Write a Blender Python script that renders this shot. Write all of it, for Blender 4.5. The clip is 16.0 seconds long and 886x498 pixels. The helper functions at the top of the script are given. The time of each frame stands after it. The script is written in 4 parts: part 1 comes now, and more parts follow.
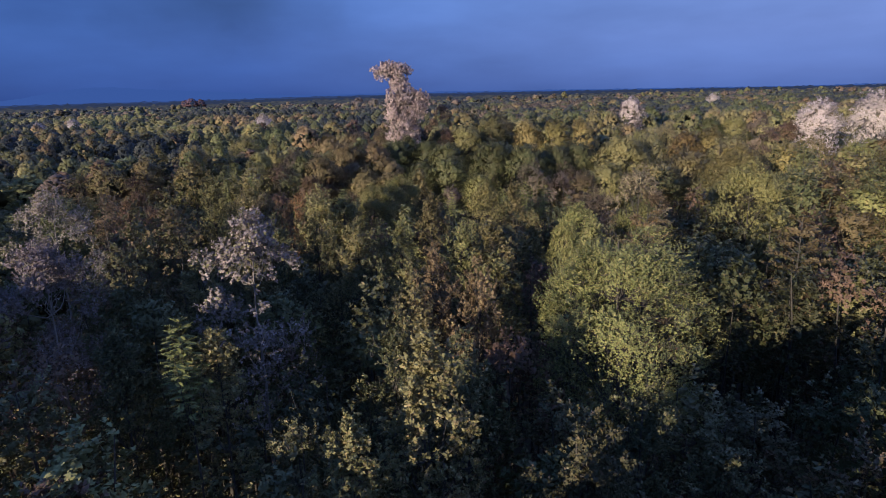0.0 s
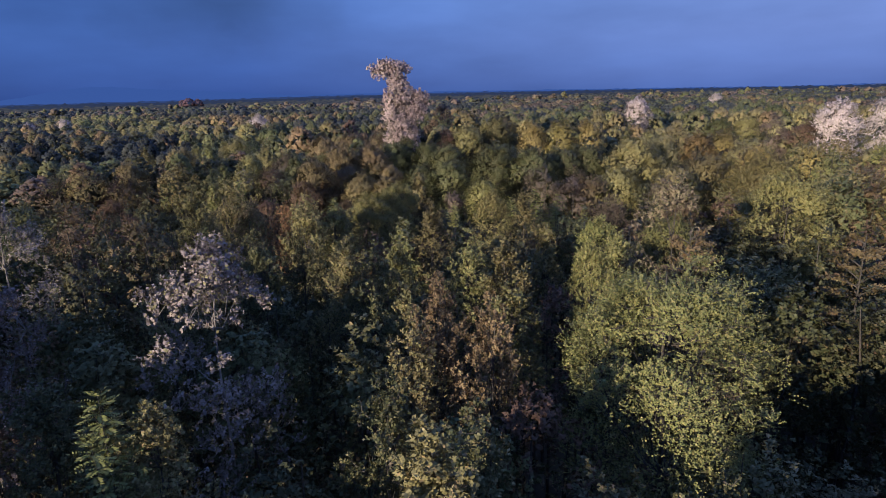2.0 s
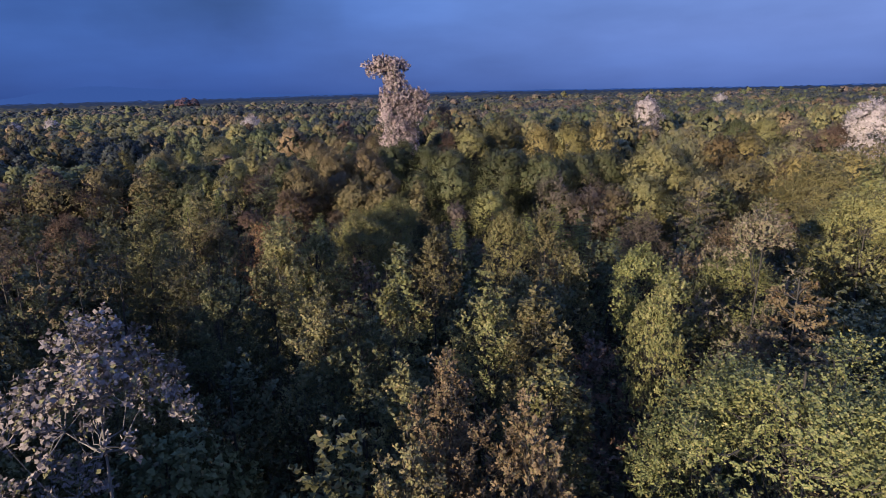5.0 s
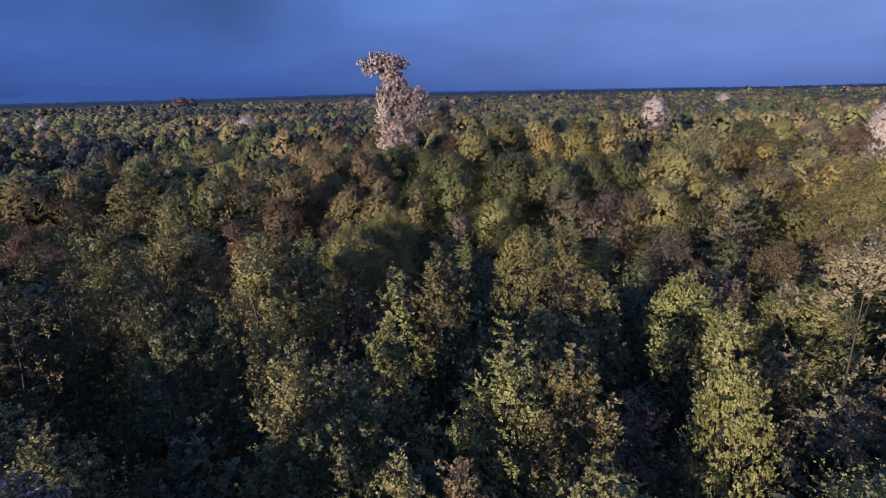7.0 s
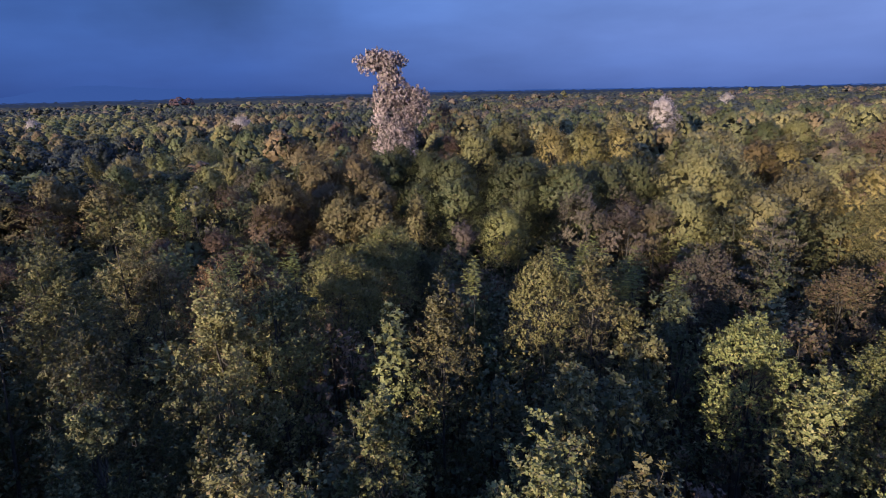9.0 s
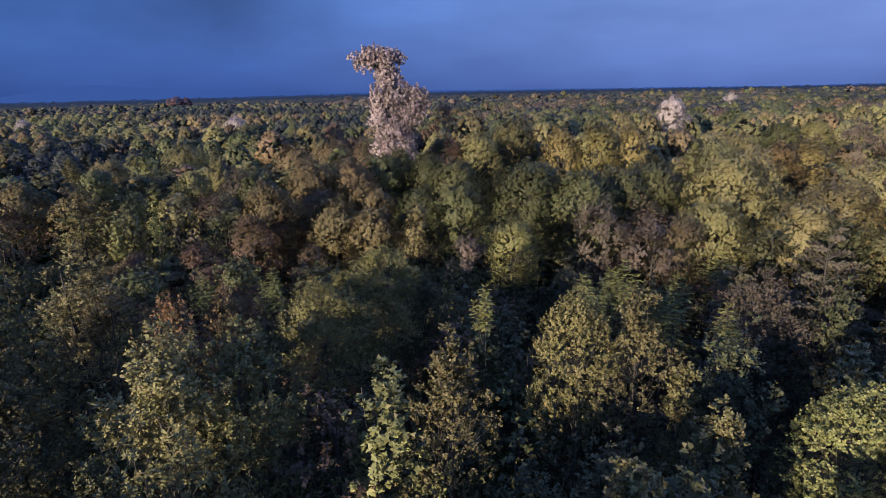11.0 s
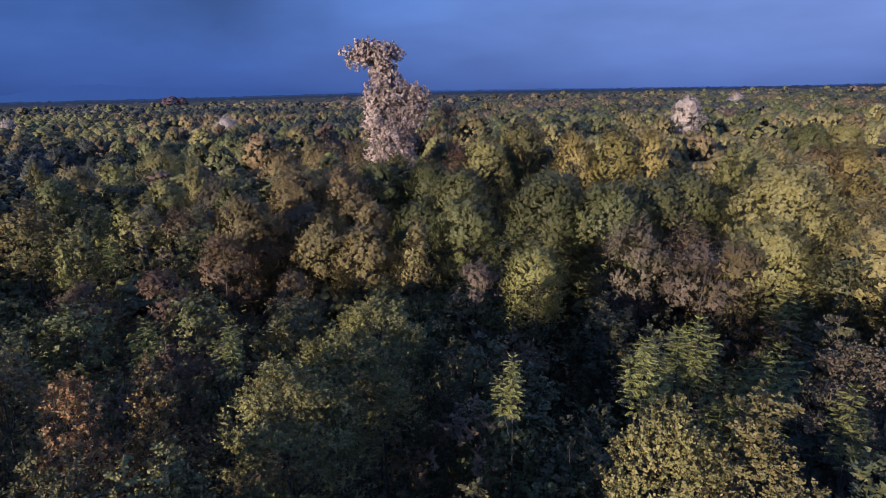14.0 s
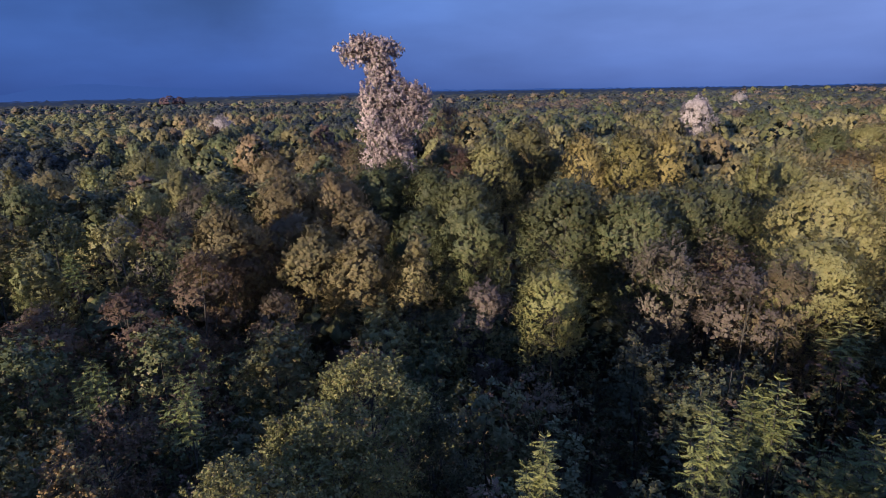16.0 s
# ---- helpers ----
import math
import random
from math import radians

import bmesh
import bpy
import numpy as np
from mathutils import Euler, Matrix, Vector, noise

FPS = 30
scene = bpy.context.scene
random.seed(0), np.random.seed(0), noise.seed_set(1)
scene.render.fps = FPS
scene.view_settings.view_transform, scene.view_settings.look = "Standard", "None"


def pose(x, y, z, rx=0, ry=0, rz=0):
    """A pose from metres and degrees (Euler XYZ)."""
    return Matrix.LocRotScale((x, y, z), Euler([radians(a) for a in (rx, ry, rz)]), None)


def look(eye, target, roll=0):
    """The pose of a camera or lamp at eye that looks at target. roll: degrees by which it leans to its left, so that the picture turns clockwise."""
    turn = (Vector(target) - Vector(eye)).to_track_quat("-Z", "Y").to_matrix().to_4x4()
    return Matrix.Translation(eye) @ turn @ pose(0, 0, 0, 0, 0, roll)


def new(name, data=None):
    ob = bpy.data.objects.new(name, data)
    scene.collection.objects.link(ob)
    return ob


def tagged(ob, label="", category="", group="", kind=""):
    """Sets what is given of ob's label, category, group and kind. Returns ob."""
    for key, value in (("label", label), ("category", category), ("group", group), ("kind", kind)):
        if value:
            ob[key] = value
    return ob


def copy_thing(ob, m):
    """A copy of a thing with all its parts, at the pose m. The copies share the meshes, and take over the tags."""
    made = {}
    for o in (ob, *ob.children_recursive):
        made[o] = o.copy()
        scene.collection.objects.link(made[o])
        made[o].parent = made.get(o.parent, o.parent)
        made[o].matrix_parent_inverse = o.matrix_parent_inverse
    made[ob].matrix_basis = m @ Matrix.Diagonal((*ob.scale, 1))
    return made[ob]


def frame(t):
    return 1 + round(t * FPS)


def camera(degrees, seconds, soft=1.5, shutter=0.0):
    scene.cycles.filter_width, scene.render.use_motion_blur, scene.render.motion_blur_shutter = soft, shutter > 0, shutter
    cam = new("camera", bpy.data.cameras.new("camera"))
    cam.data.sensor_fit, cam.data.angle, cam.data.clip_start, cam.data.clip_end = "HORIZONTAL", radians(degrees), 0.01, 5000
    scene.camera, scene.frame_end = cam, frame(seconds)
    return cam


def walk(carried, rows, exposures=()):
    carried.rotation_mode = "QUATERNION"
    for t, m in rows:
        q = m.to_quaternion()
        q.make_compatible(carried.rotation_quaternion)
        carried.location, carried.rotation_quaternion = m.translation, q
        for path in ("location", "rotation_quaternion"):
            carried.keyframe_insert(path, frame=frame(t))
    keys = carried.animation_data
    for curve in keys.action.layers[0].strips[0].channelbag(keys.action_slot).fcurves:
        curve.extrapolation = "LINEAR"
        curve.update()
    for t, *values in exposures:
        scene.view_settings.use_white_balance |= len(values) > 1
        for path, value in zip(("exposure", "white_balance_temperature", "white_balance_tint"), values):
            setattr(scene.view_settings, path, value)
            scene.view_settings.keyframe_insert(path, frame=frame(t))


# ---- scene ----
# ---------- camera: nearly level, uniform flight over the canopy ----------
cam = camera(73.7, 16.0, soft=0.7, shutter=0.0)


def flight(t):
    y = 0.03 + 2.552 * t - 0.01448 * t ** 2 + 0.002543 * t ** 3 - 0.0001071 * t ** 4
    return pose(0.0, y, 26.0 - 0.0087 * y, 90.0 - 14.77 - 0.0108 * t, 0.0, -2.387 - 0.0562 * t) @ pose(0, 0, 0, 0, 0, -1.72 + 0.015 * t)


walk(cam, [(t, flight(t)) for t in range(0, 17)])

# ---------- light: low warm sun behind the flight, under a blue storm sky ----------
SUN_HEIGHT, SUN_SIDE = 11.5, 40.0          # degrees up, degrees to the left of straight behind
world = bpy.data.worlds.new("storm_sky")
scene.world = world
world.use_nodes = True
wn, wl = world.node_tree.nodes, world.node_tree.links
wn.clear()
sky = wn.new("ShaderNodeTexSky")
sky.sky_type, sky.sun_disc = "NISHITA", False
sky.sun_elevation, sky.sun_rotation = radians(SUN_HEIGHT), radians(180 + SUN_SIDE)
coord = wn.new("ShaderNodeTexCoord")
parts_of = wn.new("ShaderNodeSeparateXYZ")
wl.new(coord.outputs["Generated"], parts_of.inputs[0])


def ramp_of(nodes, stops):
    r = nodes.new("ShaderNodeValToRGB")
    while len(r.color_ramp.elements) < len(stops):
        r.color_ramp.elements.new(0.5)
    for e, (at, c) in zip(r.color_ramp.elements, stops):
        e.position, e.color = at, (*c, 1)
    return r


def math_of(nodes, links, op, a, b):
    n = nodes.new("ShaderNodeMath")
    n.operation = op
    for k, v in enumerate((a, b)):
        if isinstance(v, (int, float)):
            n.inputs[k].default_value = v
        else:
            links.new(v, n.inputs[k])
    return n.outputs[0]


def mix_of(nodes, links, fac, a, b, blend="MIX"):
    n = nodes.new("ShaderNodeMix")
    n.data_type, n.blend_type = "RGBA", blend
    for slot, v in ((0, fac), (6, a), (7, b)):
        if isinstance(v, (int, float)):
            n.inputs[slot].default_value = v
        elif isinstance(v, tuple):
            n.inputs[slot].default_value = (*v, 1)
        else:
            links.new(v, n.inputs[slot])
    return n.outputs[2]


# cloud deck: deep blue at the skyline, paler higher up and towards the east side
side = ramp_of(wn, [(0.0, (0.036, 0.098, 0.345)), (0.30, (0.046, 0.116, 0.400)), (0.55, (0.086, 0.166, 0.480)), (1.0, (0.150, 0.236, 0.590))])
wl.new(math_of(wn, wl, "MULTIPLY_ADD", parts_of.outputs[0], 0.75), side.inputs[0])
side.inputs[0].links[0].from_node.inputs[2].default_value = 0.5
rise = ramp_of(wn, [(0.0, (0.50, 0.58, 0.68)), (0.08, (0.66, 0.74, 0.82)), (0.16, (0.86, 0.89, 0.92)), (0.30, (1.06, 1.09, 1.04)), (0.6, (1.45, 1.45, 1.34)), (1.0, (2.1, 2.06, 1.94))])
wl.new(math_of(wn, wl, "MULTIPLY", parts_of.outputs[2], 2.0), rise.inputs[0])
stretch = wn.new("ShaderNodeMapping")
stretch.inputs["Scale"].default_value = (2.0, 2.0, 7.0)
wl.new(coord.outputs["Generated"], stretch.inputs[0])
billow = wn.new("ShaderNodeTexNoise")
billow.inputs["Scale"].default_value, billow.inputs["Detail"].default_value = 1.7, 5.0
wl.new(stretch.outputs[0], billow.inputs["Vector"])
cloud = ramp_of(wn, [(0.3, (0.80, 0.80, 0.82)), (0.7, (1.16, 1.15, 1.12))])
wl.new(billow.outputs["Fac"], cloud.inputs[0])
deck = mix_of(wn, wl, 1.0, side.outputs[0], rise.outputs[0], "MULTIPLY")
deck = mix_of(wn, wl, 1.0, deck, cloud.outputs[0], "MULTIPLY")
# one darker cloud base that hangs lower than the rest
CLOUD = (-0.272, 0.951, 0.146)
offset = wn.new("ShaderNodeVectorMath")
offset.operation, offset.inputs[1].default_value = "SUBTRACT", CLOUD
wobble = wn.new("ShaderNodeTexNoise")
wobble.inputs["Scale"].default_value, wobble.inputs["Detail"].default_value = 9.0, 4.0
wl.new(coord.outputs["Generated"], wobble.inputs["Vector"])
wl.new(coord.outputs["Generated"], offset.inputs[0])
shape = wn.new("ShaderNodeVectorMath")
shape.operation, shape.inputs[1].default_value = "MULTIPLY", (4.6, 1.5, 12.0)
wl.new(offset.outputs[0], shape.inputs[0])
reach = wn.new("ShaderNodeVectorMath")
reach.operation = "LENGTH"
wl.new(shape.outputs[0], reach.inputs[0])
base = ramp_of(wn, [(0.10, (0.58, 0.58, 0.58)), (0.38, (0.84, 0.83, 0.83)), (0.72, (1, 1, 1))])
wl.new(math_of(wn, wl, "MULTIPLY", reach.outputs["Value"], math_of(wn, wl, "ADD", wobble.outputs["Fac"], 0.25)), base.inputs[0])
deck = mix_of(wn, wl, 1.0, deck, base.outputs[0], "MULTIPLY")
clear = mix_of(wn, wl, 1.0, sky.outputs[0], (0.05, 0.05, 0.05), "MULTIPLY")
both = mix_of(wn, wl, 0.93, clear, deck)
shine = wn.new("ShaderNodeBackground")
wl.new(both, shine.inputs[0])
shine.inputs[1].default_value = 0.66
wl.new(shine.outputs[0], wn.new("ShaderNodeOutputWorld").inputs[0])

sun = new("sun", bpy.data.lights.new("sun", "SUN"))
sun.data.energy, sun.data.angle, sun.data.color = 5.15, radians(0.6), (1.0, 0.835, 0.66)
away = Vector((-math.sin(radians(SUN_SIDE)), -math.cos(radians(SUN_SIDE)), math.tan(radians(SUN_HEIGHT))))
sun.matrix_basis = look(away * 100, (0, 0, 0))
scene.view_settings.exposure = 0.98


# ---------- materials ----------
def blank(name):
    m = bpy.data.materials.new(name)
    m.use_nodes = True
    n, l = m.node_tree.nodes, m.node_tree.links
    n.clear()
    out = n.new("ShaderNodeOutputMaterial")
    return m, n, l, out


def leaf_material(name, dark, light, turned, share=0.12, gloss=0.45, vary=0.75):
    """dark..light: leaf colours; turned: colour of the leaves that have gone over, on that share of them."""
    m, n, l, out = blank(name)
    geo, info, tint = n.new("ShaderNodeNewGeometry"), n.new("ShaderNodeObjectInfo"), n.new("ShaderNodeAttribute")
    tint.attribute_name = "tint"
    tuft_of, calm_of = n.new("ShaderNodeAttribute"), n.new("ShaderNodeAttribute")
    tuft_of.attribute_name, calm_of.attribute_name = "tuft", "calm"
    spread = math_of(n, l, "MULTIPLY_ADD", calm_of.outputs["Fac"], -0.8)
    spread.node.inputs[2].default_value = 1.0
    # dense far crowns vary less from tuft to tuft
    each = math_of(n, l, "MULTIPLY", math_of(n, l, "SUBTRACT", geo.outputs["Random Per Island"], 0.5), spread)
    each = math_of(n, l, "ADD", each, 0.5)
    tree = math_of(n, l, "FRACT", math_of(n, l, "ADD", info.outputs["Random"], tint.outputs["Fac"]), 0)
    some = math_of(n, l, "MULTIPLY_ADD", each, 0.5)
    l.new(math_of(n, l, "MULTIPLY", tuft_of.outputs["Fac"], 0.55), some.node.inputs[2])
    col = mix_of(n, l, some, dark, light)
    again = math_of(n, l, "FRACT", math_of(n, l, "MULTIPLY", each, 37.3), 0)
    # trees that turn earlier carry more of the turned leaves
    limit = math_of(n, l, "MULTIPLY", math_of(n, l, "ADD", tree, 0.3), math_of(n, l, "MULTIPLY", spread, share * 1.4))
    col = mix_of(n, l, math_of(n, l, "LESS_THAN", again, limit), col, turned)
    place = n.new("ShaderNodeNewGeometry")
    patch = n.new("ShaderNodeTexNoise")
    patch.inputs["Scale"].default_value, patch.inputs["Detail"].default_value = 0.55, 2.0
    l.new(place.outputs["Position"], patch.inputs["Vector"])
    tuft = n.new("ShaderNodeTexNoise")
    tuft.inputs["Scale"].default_value, tuft.inputs["Detail"].default_value = 2.6, 3.0
    l.new(place.outputs["Position"], tuft.inputs["Vector"])
    relief = n.new("ShaderNodeBump")
    relief.inputs["Strength"].default_value, relief.inputs["Distance"].default_value = 0.35, 0.25
    l.new(tuft.outputs["Fac"], relief.inputs["Height"])
    hsv = n.new("ShaderNodeHueSaturation")
    l.new(col, hsv.inputs["Color"])
    hsv.inputs["Saturation"].default_value = 0.94
    l.new(math_of(n, l, "MULTIPLY_ADD", tree, 0.05), hsv.inputs["Hue"])
    hsv.inputs["Hue"].links[0].from_node.inputs[2].default_value = 0.470
    shade = math_of(n, l, "FRACT", math_of(n, l, "MULTIPLY", tree, 7.7), 0)
    l.new(math_of(n, l, "MULTIPLY_ADD", math_of(n, l, "ADD", patch.outputs["Fac"], math_of(n, l, "MULTIPLY_ADD", shade, vary)), 0.72), hsv.inputs["Value"])
    hsv.inputs["Value"].links[0].from_node.inputs[2].default_value = 0.28
    hsv.inputs["Value"].links[0].from_node.inputs[0].links[0].from_node.inputs[1].links[0].from_node.inputs[2].default_value = 0.5 - 0.5 * vary
    bsdf = n.new("ShaderNodeBsdfPrincipled")
    l.new(hsv.outputs[0], bsdf.inputs["Base Color"])
    l.new(relief.outputs[0], bsdf.inputs["Normal"])
    bsdf.inputs["Roughness"].default_value = gloss
    bsdf.inputs["Specular IOR Level"].default_value = 0.14
    thin = n.new("ShaderNodeBsdfTranslucent")
    l.new(hsv.outputs[0], thin.inputs["Color"])
    mix = n.new("ShaderNodeMixShader")
    mix.inputs[0].default_value = 0.2
    l.new(bsdf.outputs[0], mix.inputs[1])
    l.new(thin.outputs[0], mix.inputs[2])
    l.new(mix.outputs[0], out.inputs[0])
    return m


def rough_material(name, stops, scale, bump=0.3, rough=0.9, stretched=(1, 1, 1)):
    m, n, l, out = blank(name)
    co = n.new("ShaderNodeTexCoord")
    mp = n.new("ShaderNodeMapping")
    mp.inputs["Scale"].default_value = stretched
    l.new(co.outputs["Object"], mp.inputs[0])
    fine, wide = n.new("ShaderNodeTexNoise"), n.new("ShaderNodeTexNoise")
    fine.inputs["Scale"].default_value, fine.inputs["Detail"].default_value = scale, 6.0
    wide.inputs["Scale"].default_value = scale * 0.13
    for t in (fine, wide):
        l.new(mp.outputs[0], t.inputs["Vector"])
    mixed = math_of(n, l, "MULTIPLY_ADD", fine.outputs["Fac"], 0.6)
    l.new(math_of(n, l, "MULTIPLY", wide.outputs["Fac"], 0.4), mixed.node.inputs[2])
    r = ramp_of(n, stops)
    l.new(mixed, r.inputs[0])
    bsdf = n.new("ShaderNodeBsdfPrincipled")
    bsdf.inputs["Roughness"].default_value = rough
    l.new(r.outputs[0], bsdf.inputs["Base Color"])
    b = n.new("ShaderNodeBump")
    b.inputs["Strength"].default_value = bump
    l.new(fine.outputs["Fac"], b.inputs["Height"])
    l.new(b.outputs[0], bsdf.inputs["Normal"])
    l.new(bsdf.outputs[0], out.inputs[0])
    return m


LEAF = {
    "alder": leaf_material("alder_leaves", (0.046, 0.054, 0.026), (0.104, 0.101, 0.045), (0.158, 0.132, 0.063), 0.12),
    "linden": leaf_material("linden_leaves", (0.101, 0.111, 0.037), (0.204, 0.197, 0.070), (0.224, 0.188, 0.073), 0.13),
    "birch": leaf_material("birch_leaves", (0.104, 0.108, 0.041), (0.206, 0.196, 0.078), (0.225, 0.184, 0.080), 0.13),
    "oak": leaf_material("oak_leaves", (0.052, 0.064, 0.028), (0.112, 0.114, 0.048), (0.152, 0.119, 0.056), 0.10),
    "lime": leaf_material("lime_leaves", (0.116, 0.110, 0.045), (0.208, 0.184, 0.076), (0.190, 0.146, 0.055), 0.12),
    "maple": leaf_material("maple_leaves", (0.158, 0.128, 0.044), (0.228, 0.186, 0.062), (0.20, 0.15, 0.055), 0.2),
    "hornbeam": leaf_material("hornbeam_leaves", (0.082, 0.056, 0.035), (0.152, 0.106, 0.062), (0.10, 0.09, 0.04), 0.22, 0.6),
    "plum": leaf_material("plum_leaves", (0.077, 0.062, 0.048), (0.128, 0.103, 0.075), (0.10, 0.095, 0.05), 0.25, 0.6),
    "white_poplar": leaf_material("poplar_leaves", (0.290, 0.222, 0.222), (0.450, 0.348, 0.350), (0.17, 0.16, 0.09), 0.08, 0.5, 0.1),
    "russet_oak": leaf_material("russet_oak_leaves", (0.104, 0.082, 0.040), (0.182, 0.142, 0.066), (0.165, 0.110, 0.055), 0.12),
    # copper red, dulled and purpled by distance haze put into the colour
    "copper": leaf_material("copper_leaves", (0.078, 0.046, 0.054), (0.120, 0.070, 0.080), (0.07, 0.045, 0.05), 0.15, 0.6, 0.2),
    "silver": leaf_material("silver_poplar_leaves", (0.270, 0.228, 0.230), (0.520, 0.450, 0.445), (0.20, 0.18, 0.12), 0.10, 0.5, 0.2),
    "tawny": leaf_material("tawny_leaves", (0.128, 0.102, 0.048), (0.225, 0.180, 0.084), (0.20, 0.185, 0.08), 0.25, 0.55),
    "amber": leaf_material("amber_leaves", (0.140, 0.082, 0.036), (0.225, 0.132, 0.056), (0.16, 0.14, 0.06), 0.25, 0.55),
    "pale": leaf_material("pale_hornbeam_leaves", (0.135, 0.098, 0.070), (0.225, 0.168, 0.122), (0.15, 0.13, 0.07), 0.2, 0.6),
    "ash": leaf_material("ash_leaves", (0.105, 0.122, 0.036), (0.178, 0.192, 0.060), (0.18, 0.175, 0.065), 0.1),
    # grey-white leaves, darkened further by shade put into the colour
    "dimmed_grey_poplar": leaf_material("dimmed_grey_poplar_leaves", (0.105, 0.086, 0.078), (0.290, 0.246, 0.228), (0.146, 0.138, 0.064), 0.18, 0.45),
    # dark core of far crowns: their inner shade put into the colour
    "shade_core": leaf_material("crown_shade_core", (0.046, 0.046, 0.022), (0.066, 0.062, 0.029), (0.066, 0.054, 0.030), 0.2, 0.7),
    # dark blue-green that holds the haze over the far woods
    "pine": leaf_material("hazed_needles", (0.027, 0.034, 0.032), (0.056, 0.061, 0.053), (0.078, 0.064, 0.053), 0.1),
}
BARK = rough_material("grey_bark", [(0.3, (0.018, 0.016, 0.013)), (0.7, (0.055, 0.048, 0.040))], 5.0, 0.6, 0.9, (1, 1, 0.2))
PALE_BARK = rough_material("pale_bark", [(0.3, (0.07, 0.062, 0.055)), (0.7, (0.20, 0.18, 0.165))], 5.0, 0.4, 0.8, (1, 1, 0.3))
LITTER = rough_material("leaf_litter", [(0.3, (0.020, 0.016, 0.010)), (0.55, (0.050, 0.038, 0.022)), (0.8, (0.055, 0.060, 0.025))], 1.6, 0.8)

# ---------- how trees grow ----------
UP = np.array((0.0, 0.0, 1.0))


def unit(v):
    return v / np.maximum(np.linalg.norm(v, axis=-1, keepdims=True), 1e-9)


def leaf_blades(rng, start, way, length, count, size, slim=0.5, face=None, sag=0.15, order=0.75, flat=0.0, kite=True, soft=0.3):
    """count leaves along each twig (start, way, length): corners, faces, normals that follow the tuft by that share. order: how much they vary from facing outwards."""
    n = len(start)
    s = rng.uniform(0.12, 1.0, (n, count, 1))
    d = np.repeat(way[:, None], count, 1)
    p = start[:, None] + d * length[:, None, None] * s + rng.normal(0, 0.2 * size, (n, count, 3))
    perp = rng.normal(size=(n, count, 3))
    perp = unit(perp - (perp * d).sum(-1, keepdims=True) * d)
    along = unit(d * 0.7 + perp * 0.75 - UP * sag)
    if face is not None and flat > 0:                      # blades that lie along the crown's surface
        f = np.repeat(face[:, None], count, 1)
        skin = rng.normal(size=(n, count, 3))
        skin = unit(skin - (skin * f).sum(-1, keepdims=True) * f)
        along = unit(along * (1 - flat) + skin * flat)
    look_to = rng.normal(0, order, (n, count, 3)) + UP * 0.25 + (0.6 * d if face is None else 0.9 * face[:, None])
    across = unit(np.cross(along, look_to))
    ln = size * rng.uniform(0.65, 1.35, (n, count, 1))
    wd = ln * slim * rng.uniform(0.8, 1.2, (n, count, 1))
    outer = np.repeat((way if face is None else face)[:, None], count, 1)
    blade = np.cross(across, along)
    turn = np.where((blade * outer).sum(-1, keepdims=True) < 0, -1.0, 1.0)
    across, blade = across * turn, unit(blade * turn)
    bent = unit(blade * (1 - soft) + outer * soft)
    if not kite:
        q = np.stack([p - across * wd * 0.25, p + along * ln * 0.4 + across * wd * 0.75, p + along * ln], 2).reshape(-1, 3)
        return q, np.arange(len(q)).reshape(-1, 3), np.repeat(bent, 3, 1).reshape(-1, 3)
    # a folded blade of two halves
    lift = blade * wd * 0.22
    q = np.stack([p, p + along * ln * 0.42 + across * wd * 0.5 + lift, p + along * ln, p + along * ln * 0.42 - across * wd * 0.5 + lift], 2).reshape(-1, 3)
    return q, halved(np.arange(len(q)).reshape(-1, 4)), np.repeat(bent, 4, 1).reshape(-1, 3)


def halved(quads):
    return np.concatenate([quads[:, (0, 1, 2)], quads[:, (0, 2, 3)]])


def tube(path, radii, sides):
    """A tapered tube round a path: verts, faces."""
    path = np.asarray(path, float)
    way = unit(np.gradient(path, axis=0))
    a = unit(np.cross(way, (0.31, 0.87, 0.12)))
    b = np.cross(way, a)
    ang = np.arange(sides) * 2 * np.pi / sides
    ring = np.cos(ang)[None, :, None] * a[:, None] + np.sin(ang)[None, :, None] * b[:, None]
    v = (path[:, None] + ring * np.asarray(radii)[:, None, None]).reshape(-1, 3)
    k = np.arange(len(path) - 1)[:, None] * sides + np.arange(sides)[None]
    nx = np.arange(len(path) - 1)[:, None] * sides + (np.arange(sides)[None] + 1) % sides
    return v, halved(np.stack([k, nx, nx + sides, k + sides], -1).reshape(-1, 4))


def mesh_from(name, verts, faces, mats, index=None, tint=None, tuft=None, calm=None, normals=None):
    me = bpy.data.meshes.new(name)
    me.vertices.add(len(verts))
    me.vertices.foreach_set("co", np.ascontiguousarray(verts, np.float32).ravel())
    sides = faces.shape[1]
    me.loops.add(len(faces) * sides)
    me.loops.foreach_set("vertex_index", np.ascontiguousarray(faces, np.int32).ravel())
    me.polygons.add(len(faces))
    me.polygons.foreach_set("loop_start", np.arange(0, len(faces) * sides, sides, dtype=np.int32))
    for m in mats:
        me.materials.append(m)
    if index is not None:
        me.polygons.foreach_set("material_index", np.ascontiguousarray(index, np.int32))
    if tint is not None:
        me.attributes.new("tint", "FLOAT", "POINT").data.foreach_set("value", np.ascontiguousarray(tint, np.float32))
    if tuft is not None:
        me.attributes.new("tuft", "FLOAT", "POINT").data.foreach_set("value", np.ascontiguousarray(tuft, np.float32))
    if calm is not None:
        me.attributes.new("calm", "FLOAT", "POINT").data.foreach_set("value", np.full(len(verts), calm, np.float32))
    me.update(calc_edges=True)
    if normals is not None:
        me.attributes.new("custom_normal", "FLOAT_VECTOR", "POINT").data.foreach_set("vector", np.ascontiguousarray(normals, np.float32).ravel())
    return me


